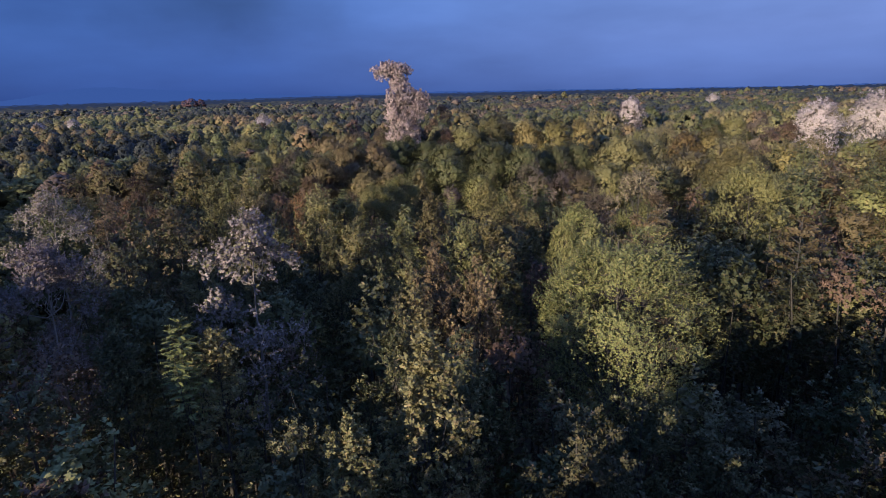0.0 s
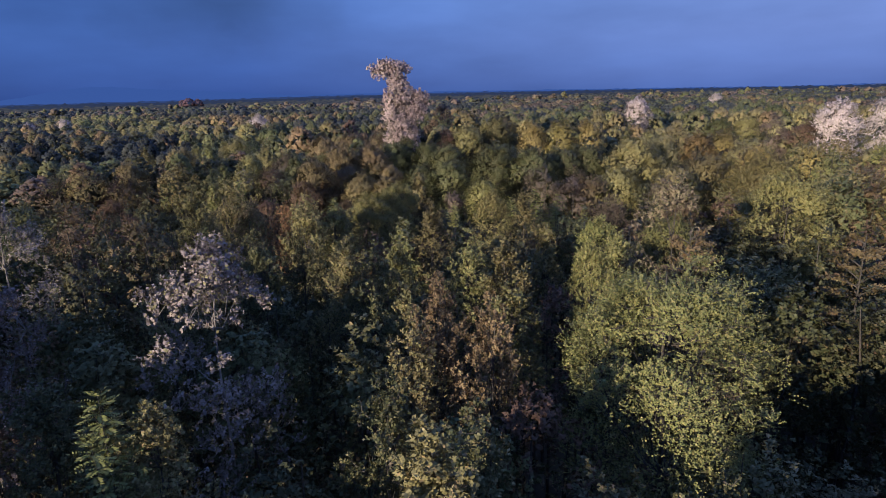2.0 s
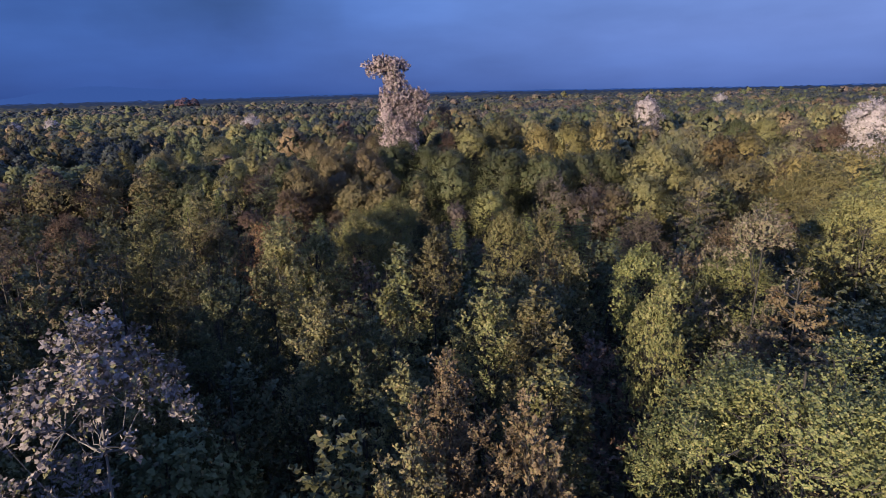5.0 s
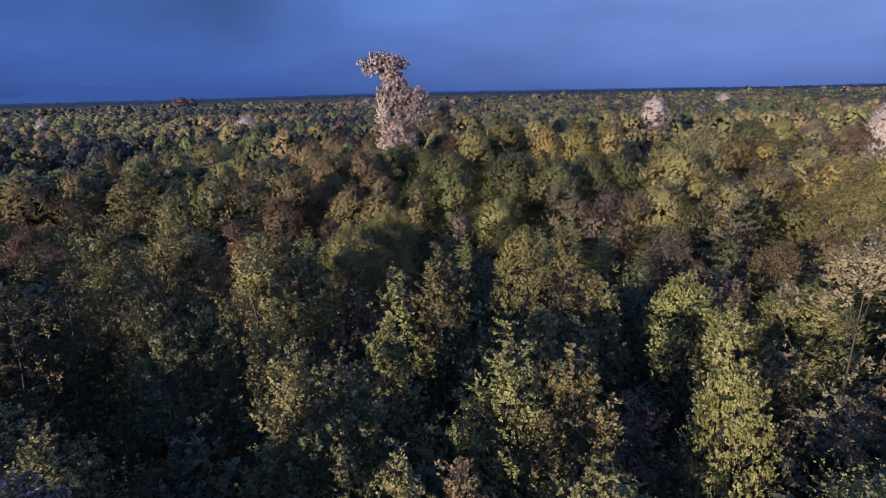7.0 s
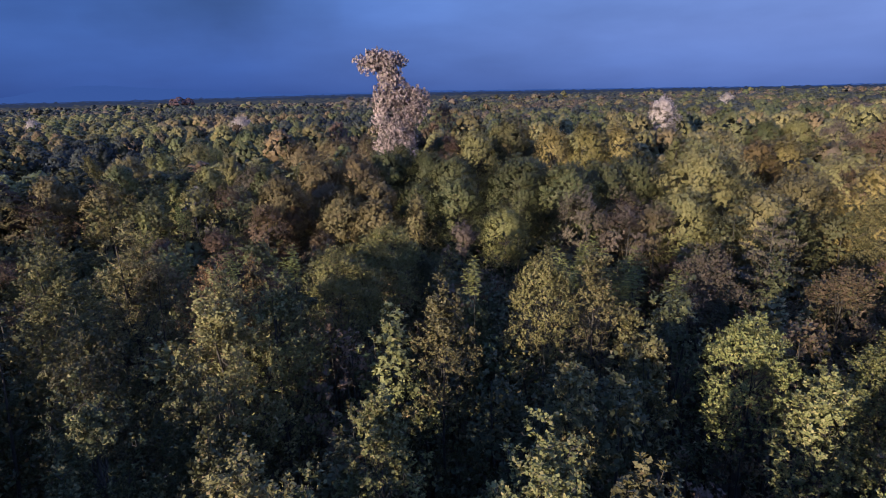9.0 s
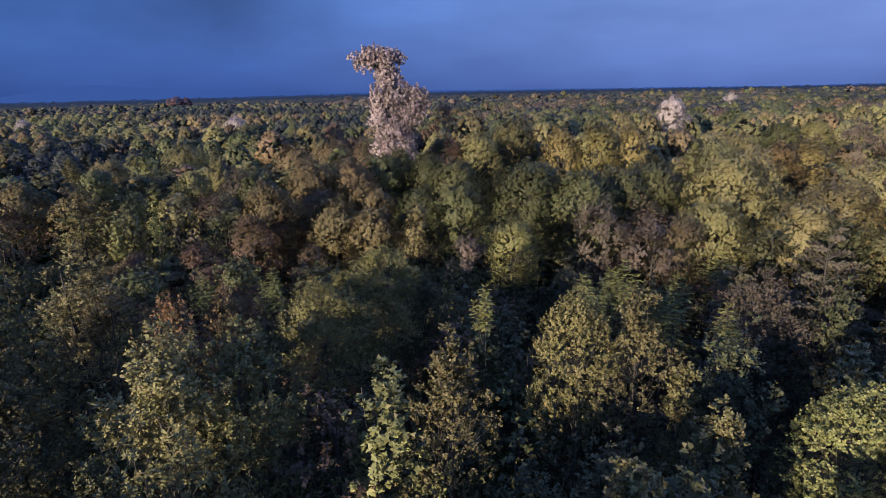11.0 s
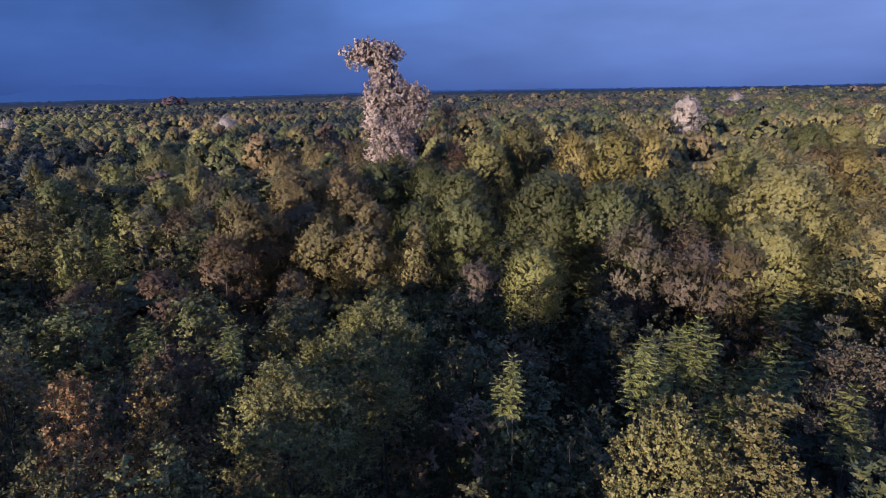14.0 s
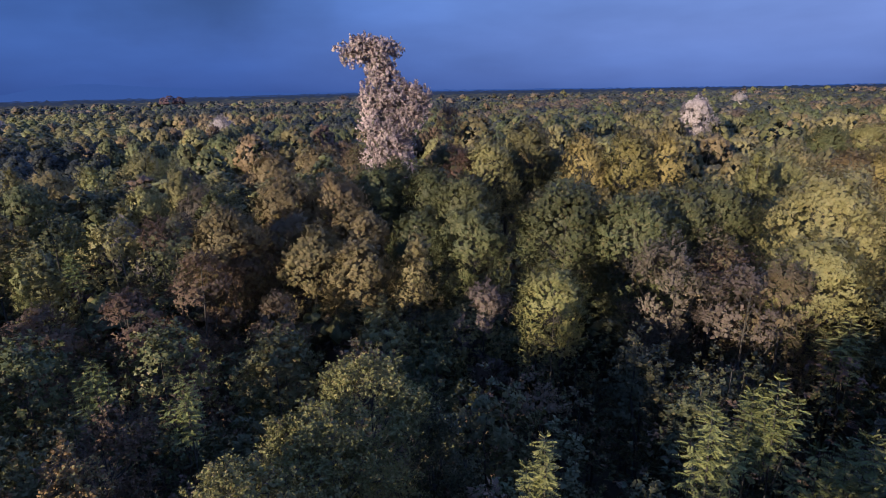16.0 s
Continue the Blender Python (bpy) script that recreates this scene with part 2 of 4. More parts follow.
def lobes_of(rng, habit, height, radius):
    """The lumps of a crown: centre and half axes."""
    low, out = height * 0.42, []

    def ring(count, r_from, r_to, z_of, size, tall):
        for k in range(count):
            a, r = k * 2.4 + rng.uniform(-0.5, 0.5), radius * rng.uniform(r_from, r_to)
            s = radius * rng.uniform(*size)
            out.append(((r * math.cos(a), r * math.sin(a), z_of(r / radius, (k + 0.5) / count)), (s, s, s * rng.uniform(*tall))))

    def spray(tip, way, length, wide, steps=3):           # a leafy bough end: slender tip, fuller foot
        for j in range(steps):
            f = (j + 0.4) / steps
            s = wide * (0.45 + 0.55 * f)
            c = [tip[i] - way[i] * length * f + rng.normal(0, 0.10 * wide) for i in range(3)]
            out.append((tuple(c), (s, s, max(s, length / steps * 0.55))))

    if habit == "spire":                                   # pointed head of boughs that reach up and out
        spray((0, 0, height), (0, 0, 1), 2.2, 0.24 * radius)
        for k in range(30):
            a, u = k * 2.4 + rng.uniform(-0.5, 0.5), 0.4 + 5.6 * ((k + 0.5) / 30) ** 0.9 + rng.uniform(-0.3, 0.3)
            r = radius * min(1.0, 0.22 + 0.80 * (max(u, 0.1) / 5.0) ** 0.75) * rng.uniform(0.72, 1.12)
            lean = rng.uniform(0.35, 0.8)
            w = unit(np.array((math.cos(a) * lean, math.sin(a) * lean, 1.0)))
            spray((r * math.cos(a), r * math.sin(a), height - u), w, rng.uniform(1.1, 2.0), radius * rng.uniform(0.15, 0.25))
        out += [((0.1, 0.1, height - 3.6), (radius * 0.34, radius * 0.34, 1.6)), ((0.1, 0.1, height - 5.6), (radius * 0.55, radius * 0.55, 1.8))]
        ring(9, 0.5, 0.88, lambda r, u: rng.uniform(low, height - 6.0), (0.34, 0.50), (1.0, 1.3))
    elif habit == "dome":                                  # broad round head of many short leafy boughs
        ring(12, 0.15, 0.72, lambda r, u: height - 2.1 - 5.0 * r ** 2, (0.24, 0.34), (0.8, 1.1))
        for k in range(44):
            a, r = k * 2.4 + rng.uniform(-0.3, 0.3), math.sqrt((k + 0.4) / 44) * rng.uniform(0.86, 1.04)
            top = height - 5.0 * r ** 2.3 - rng.uniform(0, 1.5)
            w = unit(np.array((math.cos(a) * r * 0.9, math.sin(a) * r * 0.9, 1.0)))
            spray((r * radius * math.cos(a), r * radius * math.sin(a), top), w, rng.uniform(0.9, 1.6), radius * rng.uniform(0.12, 0.20))
        ring(22, 0.55, 0.86, lambda r, u: height - 4.2 - 5.6 * u + rng.uniform(-0.5, 0.5), (0.24, 0.36), (0.9, 1.2))
        ring(6, 0.3, 0.6, lambda r, u: rng.uniform(low, height - 8.5), (0.34, 0.44), (0.9, 1.2))
    elif habit in ("round", "cushion", "mound"):           # crowns as they look from afar: a heap of tufts
        count, size = {"round": (88, (0.085, 0.16)), "cushion": (26, (0.17, 0.28)), "mound": (12, (0.28, 0.42))}[habit]
        for k in range(count):
            a, r = k * 2.4 + rng.uniform(-0.4, 0.4), math.sqrt((k + 0.3) / count) * rng.uniform(0.85, 1.06)
            s = radius * rng.uniform(*size)
            z = height - s - 4.6 * r ** 2.2 - rng.uniform(0, 0.9)
            out.append(((0.92 * r * radius * math.cos(a), 0.92 * r * radius * math.sin(a), z), (s, s, s * rng.uniform(0.85, 1.25))))
        if habit == "round":
            ring(9, 0.7, 0.9, lambda r, u: height - rng.uniform(5.0, 6.5), (0.28, 0.36), (0.9, 1.2))
    elif habit == "cone":                                  # tiers that widen downwards
        out.append(((0, 0, height - 1.2), (radius * 0.18, radius * 0.18, 1.2)))
        for k in range(34):
            u = (k + 1) / 34
            a, r = k * 2.4 + rng.uniform(-0.4, 0.4), radius * 0.82 * u ** 0.7 * rng.uniform(0.7, 1.1)
            s = radius * rng.uniform(0.14, 0.30)
            out.append(((r * math.cos(a), r * math.sin(a), height - 1.2 - u * 8.0 + rng.uniform(-0.6, 0.6)), (s, s, s * 0.75)))
    else:                                                  # "open": loose lumps on long limbs
        out.append(((0.1, 0, height - 1.0), (radius * 0.28, radius * 0.28, 0.9)))
        ring(15, 0.15, 0.88, lambda r, u: height - 1.0 - 4.6 * r ** 1.6 * rng.uniform(0.5, 1.4), (0.17, 0.31), (0.7, 1.2))
        ring(9, 0.3, 1.0, lambda r, u: height - 0.8 - 5.0 * r ** 1.8 * rng.uniform(0.6, 1.3), (0.08, 0.15), (0.9, 1.8))
        ring(10, 0.2, 0.8, lambda r, u: rng.uniform(low - 1.5, height - 5.5), (0.30, 0.42), (0.9, 1.2))
    return out


OCTA = np.array([(0, 0, 1.0), (1, 0, 0), (0, 1, 0), (-1, 0, 0), (0, -1, 0), (0, 0, -1)])
OCTA_FACES = np.array([(0, 1, 2), (0, 2, 3), (0, 3, 4), (0, 4, 1), (5, 2, 1), (5, 3, 2), (5, 4, 3), (5, 1, 4)])


def clumps_of(rng, lobes):
    """A dense, uneven tuft of foliage in each lump of a far crown: verts, faces, normals."""
    base, faces = OCTA, OCTA_FACES
    c, r = np.array([l[0] for l in lobes]), np.array([l[1] for l in lobes])
    turn = rng.uniform(0, 6.283, len(c))
    co, si = np.cos(turn)[:, None], np.sin(turn)[:, None]
    b = np.stack([base[None, :, 0] * co - base[None, :, 1] * si, base[None, :, 0] * si + base[None, :, 1] * co, np.repeat(base[None, :, 2], len(c), 0)], -1)
    v = c[:, None] + b * r[:, None] * rng.uniform(0.6, 1.35, (len(c), len(base), 1))
    w = unit(b / r[:, None])
    return v.reshape(-1, 3), (faces[None] + np.arange(len(c))[:, None, None] * len(base)).reshape(-1, 3), w.reshape(-1, 3)


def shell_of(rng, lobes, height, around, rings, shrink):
    """A closed, lumpy core added for the shade inside a far crown: verts, faces."""
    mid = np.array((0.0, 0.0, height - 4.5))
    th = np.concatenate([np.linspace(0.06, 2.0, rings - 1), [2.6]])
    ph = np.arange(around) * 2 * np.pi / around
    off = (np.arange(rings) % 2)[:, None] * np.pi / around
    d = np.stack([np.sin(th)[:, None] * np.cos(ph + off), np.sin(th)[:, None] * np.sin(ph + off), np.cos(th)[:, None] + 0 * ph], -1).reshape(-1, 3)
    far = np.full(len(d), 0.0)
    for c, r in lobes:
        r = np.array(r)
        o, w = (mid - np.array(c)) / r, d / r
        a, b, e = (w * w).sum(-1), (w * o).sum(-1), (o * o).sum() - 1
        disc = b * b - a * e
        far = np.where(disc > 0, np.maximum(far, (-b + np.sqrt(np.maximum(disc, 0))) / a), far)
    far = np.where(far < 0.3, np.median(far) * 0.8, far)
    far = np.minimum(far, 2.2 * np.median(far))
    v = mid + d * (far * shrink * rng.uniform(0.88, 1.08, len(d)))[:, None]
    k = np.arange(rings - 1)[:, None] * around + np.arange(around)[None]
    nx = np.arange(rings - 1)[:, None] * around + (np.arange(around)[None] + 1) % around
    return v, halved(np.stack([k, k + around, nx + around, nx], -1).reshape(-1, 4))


def grow(seed, habit, height, radius, twigs, each, size, lean=(0, 0), lobes=None, thick=0.2, fine=True, slim=0.5, bare=0.0, order=0.75, even=False, holes=-1.0, shell=None, flat=0.3, kite=True, clumps=False, core=0.55, soft=0.35):
    """A tree as arrays: (wood verts, wood faces), (leaf corners, faces, a number for each tuft, normals)."""
    rng = np.random.default_rng(seed)
    lobes = lobes or lobes_of(rng, habit, height, radius)
    wood_v, wood_q, base = [], [], 0
    sway = rng.normal(0, 0.25, (7, 2)).cumsum(0) * 0.5
    u = np.linspace(0, 1, 7)
    spine = np.stack([sway[:, 0] * u + lean[0] * u ** 2, sway[:, 1] * u + lean[1] * u ** 2, u * (height - 1.0)], 1)

    def add(path, radii, sides):
        nonlocal base
        v, q = tube(path, radii, sides)
        wood_v.append(v), wood_q.append(q + base)
        base += len(v)

    add(spine, thick * (1.0 - 0.88 * u) * (1 + 0.5 * (u == 0)), 7 if fine else 4)
    # the light keeps most leaves near the top and the outside
    volume = np.array([(r[0] * r[1] + r[0] * r[2]) * (1.0 if even else min(1.0, max(0.3, 1.2 - (height - c[2]) / (8.0 if habit == "spire" else 14.0)))) for c, r in lobes])
    starts, ways, outs, lens = [], [], [], []
    for number, ((c, r), share) in enumerate(zip(lobes, volume / volume.sum())):
        c, r = np.array(c, float), np.array(r, float)
        hub = spine[np.argmin(np.abs(spine[:, 2] - max(c[2] - 1.4 - 0.5 * np.hypot(c[0], c[1]), height * 0.28)))]
        if fine and number % 3 == 2:
            s = np.linspace(0, 1, 5)[:, None]
            limb = hub + (c - hub) * s + np.array((0, 0, -0.5)) * np.sin(s * np.pi) + rng.normal(0, 0.09, (5, 3)) * (s > 0)
            add(limb, thick * np.array((0.26, 0.18, 0.12, 0.08, 0.04)), 5)
        n = int(twigs * share + rng.random())
        if n == 0:
            continue
        heart = unit(np.array((c[0], c[1], 0.0)) + 1e-6) * min(1.0, np.hypot(c[0], c[1]))
        d = unit(rng.normal(size=(n, 3)) + UP * 0.5 + heart * 0.35)
        stray = rng.random(n) < 0.16                       # shoots that stand out of the outline
        deep = np.where(stray, rng.uniform(1.0, 1.3, n), rng.uniform(core, 1.03, n))[:, None]
        p = c + d * r * deep
        # holes where a bough has thinned out
        hole = np.sin(p @ np.array((1.9, 1.1, 0.7)) + seed) + np.sin(p @ np.array((-1.2, 2.0, 0.9)) + 2.0 * seed) + np.sin(p @ np.array((0.6, -0.8, 2.3)) + 3.0 * seed)
        keep = hole > holes + rng.normal(0, 0.25, n)
        p, d, n = p[keep], d[keep], int(keep.sum())
        if n == 0:
            continue
        outward = unit(d / r)
        upward = {"spire": 0.9, "dome": 0.7}.get(habit, 0.5)
        w = unit(outward * 0.8 + UP * upward + rng.normal(0, 0.35, (n, 3)))
        ln = rng.uniform(0.35, 0.85, n) * min(1.0, 0.35 + 0.5 * r[0])
        starts.append(p - w * ln[:, None] * 0.25), ways.append(w), outs.append(outward), lens.append(ln)
        if fine and bare > 0:
            for k in range(min(n, int(1 + bare * 5))):
                j = rng.integers(n)
                add(np.stack([c + (p[j] - c) * 0.1, c + (p[j] - c) * 0.6 + rng.normal(0, 0.08, 3), p[j] + w[j] * ln[j] * 0.5]), thick * np.array((0.10, 0.06, 0.02)) + 0.004, 3)
    start, way, out_to, length = map(np.concatenate, (starts, ways, outs, lens))
    heart = np.array((0.0, 0.0, height - 4.2))
    whole = 0.5 if soft < 0.5 else 0.85                    # far crowns shade as one form
    swell = unit(out_to * (1.2 - whole) + unit((start - heart) * (1, 1, 0.7)) * whole)
    q, f, nrm = leaf_blades(rng, start, way, length, each, size, slim, swell, order=order, flat=flat, kite=kite, soft=soft)
    tuft = np.repeat(rng.random(len(start)), len(q) // len(start))
    if clumps:
        v, g, w = clumps_of(rng, lobes)
        w = unit(w * 0.4 + unit((v - heart) * (1, 1, 0.7)) * 0.9)
        q, f, tuft = np.concatenate([q, v]), np.concatenate([f, g + len(q)]), np.concatenate([tuft, np.repeat(rng.uniform(0.3, 0.7, len(lobes)), len(v) // len(lobes))])
        nrm = np.concatenate([nrm, w])
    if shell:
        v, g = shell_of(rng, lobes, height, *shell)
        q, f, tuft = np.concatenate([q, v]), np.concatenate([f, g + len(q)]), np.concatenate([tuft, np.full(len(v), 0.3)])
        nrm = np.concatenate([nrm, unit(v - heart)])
    return (np.concatenate(wood_v), np.concatenate(wood_q)), (q, f, tuft, nrm)


def grow_tiers(seed, height, radius, boughs, size):
    """A beech: boughs in tiers that fan out flat and nod at their tips, with the leaves in one plane."""
    rng = np.random.default_rng(seed)
    v, g = tube([(0, 0, height * k / 6) for k in range(7)], np.linspace(0.2, 0.02, 7), 7)
    wood_v, wood_q, base = [v], [g], len(v)
    starts, ways, faces, lens = [], [], [], []
    for k in range(boughs):
        u = (k + 0.5) / boughs
        a, reach = k * 2.39996 + rng.uniform(-0.3, 0.3), radius * min(1.0, 0.16 + 1.0 * u ** 0.7) * rng.uniform(0.78, 1.12)
        to, side = np.array((math.cos(a), math.sin(a), 0.0)), np.array((-math.sin(a), math.cos(a), 0.0))
        z = height - 0.4 - 9.0 * u + rng.uniform(-0.3, 0.3)
        rise, nod = rng.uniform(0.55, 0.85) * (1.15 - 0.6 * u), rng.uniform(0.25, 0.45)
        at_s = lambda f: to * reach * f + UP * (z + reach * (rise * f - nod * f * f - 0.3)) + side * 0.12 * reach * math.sin(3 * f + k)
        v, g = tube([at_s(f) for f in (0, 0.35, 0.7, 1.0)], (0.05, 0.035, 0.02, 0.008), 3)
        wood_v.append(v), wood_q.append(g + base)
        base += len(v)
        count = 8 + int(9 * reach / radius)
        for j in range(count):
            f = 0.22 + 0.78 * (j + rng.random()) / count
            spread = rng.uniform(0.55, 0.95) * (1 if j % 2 else -1) if f < 0.93 else rng.uniform(-0.3, 0.3)
            way = unit(to * (1 - 0.4 * abs(spread)) + side * spread + UP * (rise - 2 * nod * f) * 0.7 + rng.normal(0, 0.07, 3))
            starts.append(at_s(f)), ways.append(way), lens.append((0.22 + 0.42 * (1.05 - f)) * (0.5 + 0.5 * reach / radius) * rng.uniform(0.8, 1.3) * 1.25)
            faces.append(unit(UP * 0.8 + to * 0.75))
    q, f, nrm = leaf_blades(rng, np.array(starts), np.array(ways), np.array(lens), 13, size, 0.55, np.array(faces), 0.2, 0.22, 0.35)
    return (np.concatenate(wood_v), np.concatenate(wood_q)), (q, f, np.repeat(rng.random(len(starts)), len(q) // len(starts)), nrm)


def grow_ash(seed, height, radius, leaders):
    """Upright leaders set with whorls of long feathered leaves, like stars from above."""
    rng = np.random.default_rng(seed)
    wood_v, wood_q = tube([(0, 0, (height - 1.5) * k / 6) for k in range(7)], np.linspace(0.12, 0.03, 7), 7)
    starts, ways, lens, faces = [], [], [], []
    for k in range(leaders):
        a, r = k * 2.4 + rng.uniform(-0.4, 0.4), radius * 1.1 * math.sqrt(k / leaders)
        tip = np.array((r * math.cos(a), r * math.sin(a), height - 0.1 - 1.5 * (r / radius) ** 1.2 - rng.uniform(0, 0.35)))
        foot = np.array((0.25 * tip[0], 0.25 * tip[1], tip[2] - 4.6))
        v, g = tube([foot, (foot + tip) / 2 + rng.normal(0, 0.06, 3), tip], (0.04, 0.025, 0.01), 4)
        wood_q, wood_v = np.concatenate([wood_q, g + len(wood_v)]), np.concatenate([wood_v, v])
        for j in range(10):
            hub = tip + (foot - tip) * (0.008 + 0.075 * j) + rng.normal(0, 0.03 + 0.012 * j, 3)
            for i in range(5):
                b = i * 1.2566 + j * 0.7 + rng.uniform(-0.25, 0.25)
                rise = rng.uniform(0.1, 0.5) if j else rng.uniform(0.6, 1.2)
                starts.append(hub), ways.append(unit(np.array((math.cos(b), math.sin(b), rise)))), lens.append(rng.uniform(0.5, 0.75) * (0.7 if j == 0 else 1.0 + 0.04 * j))
                faces.append(unit(UP * 0.7 + 0.75 * np.array((math.cos(b), math.sin(b), 0))))
    start, way, length, up = np.array(starts), np.array(ways), np.array(lens)[:, None], np.array(faces)
    side = unit(np.cross(way, up))
    quads, nrm = [], []
    for j in range(7):                                     # paired leaflets, the last one at the tip
        for turn in ((1, -1) if j < 6 else (0,)):
            d = unit(side * 0.9 * turn + way * 0.55 - UP * 0.12 + rng.normal(0, 0.06, way.shape))
            p = start + way * length * (0.2 + 0.13 * j) - UP * length * 0.22 * (0.13 * j + 0.2) ** 2
            ln = rng.uniform(0.14, 0.19, length.shape) * (1.15 - 0.05 * abs(j - 3))
            w = unit(np.cross(up, d)) * ln * 0.19
            quads.append(np.stack([p, p + d * ln * 0.45 + w, p + d * ln, p + d * ln * 0.45 - w], 1))
            nrm.append(np.repeat(unit(np.cross(d, w) * 1.0)[:, None], 4, 1))
    q, nrm = np.concatenate(quads).reshape(-1, 3), np.concatenate(nrm).reshape(-1, 3)
    tuft = np.tile(np.repeat(rng.random(len(start)), 4), len(quads))
    return (wood_v, wood_q), (q, halved(np.arange(len(q)).reshape(-1, 4))[:, ::-1], tuft, nrm * np.sign((nrm * UP).sum(-1, keepdims=True)))


# ---------- ground and distance ----------
def ground_height(x, y):
    return 0.35 * math.sin(x * 0.05 + 1) * math.cos(y * 0.043) + 0.25 * math.sin(x * 0.13 + y * 0.11)


def build_ground():
    ticks = np.unique(np.concatenate([-np.geomspace(4600, 130, 16), np.linspace(-120, 120, 61), np.geomspace(130, 4600, 16)]))
    rows = np.unique(np.concatenate([-np.geomspace(1500, 60, 8), np.linspace(-50, 190, 61), np.geomspace(200, 4800, 22)]))
    n, m = len(ticks), len(rows)
    v = np.array([(x, y, ground_height(x, y)) for y in rows for x in ticks])
    k = (np.arange(m - 1)[:, None] * n + np.arange(n - 1)[None]).ravel()
    me = mesh_from("ground", v, np.stack([k, k + 1, k + n + 1, k + n], 1), [LITTER])
    tagged(new("ground", me), "dark forest floor of leaf litter and moss under the trees", "ground", kind="structure")


build_ground()


def build_distance():
    """Ranks of far tree lines and hills that glow, each bluer with painted-in haze."""
    rng = np.random.default_rng(3)

    def rank(name, label, far, tall, rough, low, high, sink, swell=None):
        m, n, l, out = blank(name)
        # an emission whose low and high colours already hold the haze
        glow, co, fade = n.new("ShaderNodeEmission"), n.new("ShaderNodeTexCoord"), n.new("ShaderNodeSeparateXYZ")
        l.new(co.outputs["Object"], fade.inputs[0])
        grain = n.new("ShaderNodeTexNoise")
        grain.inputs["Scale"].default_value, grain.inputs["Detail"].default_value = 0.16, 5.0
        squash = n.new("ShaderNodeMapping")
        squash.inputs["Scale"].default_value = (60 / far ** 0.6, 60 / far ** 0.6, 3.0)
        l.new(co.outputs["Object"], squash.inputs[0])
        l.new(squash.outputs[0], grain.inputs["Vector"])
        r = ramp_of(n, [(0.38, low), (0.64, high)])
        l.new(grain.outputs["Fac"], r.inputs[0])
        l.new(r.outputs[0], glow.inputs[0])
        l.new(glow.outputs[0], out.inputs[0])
        count = 520
        a = np.linspace(-1.05, 1.05, count)
        top = tall + rough * (np.convolve(rng.normal(size=count + 8), np.ones(9) / 3, "valid") * 0.22 + 0.8 * np.abs(rng.normal(size=count)))
        if swell:
            for at, wide, up in swell:
                top = top + up * np.exp(-((a - at) / wide) ** 2)
        east = np.clip((a - 0.05) / 0.5, 0, 1)
        top = top - east * sink
        x, y = np.sin(a) * far, np.cos(a) * far
        v = np.concatenate([np.stack([x, y, 0 * x - 2], 1), np.stack([x, y, top], 1), np.stack([x * 1.02, y * 1.02, 0 * x - 2], 1)])
        k = np.arange(count - 1)
        q = np.concatenate([np.stack([k, k + 1, k + count + 1, k + count], 1), np.stack([k + count, k + count + 1, k + 2 * count + 1, k + 2 * count], 1)])
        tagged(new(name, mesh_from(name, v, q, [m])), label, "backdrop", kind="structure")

    rank("backdrop_woods", "glowing dark line of far woods, thin haze in its colour", 960, 12.5, 3.0, (0.0150, 0.0190, 0.0280), (0.0420, 0.0450, 0.0520), 2.0)
    rank("backdrop_treeline", "farther glowing tree line, haze in its grey-blue colour", 1400, 17.0, 2.6, (0.0150, 0.0190, 0.0310), (0.0400, 0.0430, 0.0510), 4.0)
    rank("backdrop_far_treeline", "glowing tree line near the skyline, haze in its blue colour", 2300, 21.0, 3.0, (0.0120, 0.0190, 0.0440), (0.0165, 0.0240, 0.0500), 9.0)
    rank("backdrop_skyline", "faint glowing skyline of woods, haze in its blue colour", 3600, 26.0, 3.0, (0.0140, 0.0270, 0.0800), (0.0165, 0.0300, 0.0860), 21.0)
    rank("distant_hills", "faint glowing hills along the far skyline, haze in their blue colour", 4700, 36.0, 3.0, (0.0205, 0.0490, 0.1700), (0.0215, 0.0510, 0.1760), 32.0, [(-0.47, 0.09, 85.0), (-0.33, 0.10, 45.0)])


build_distance()

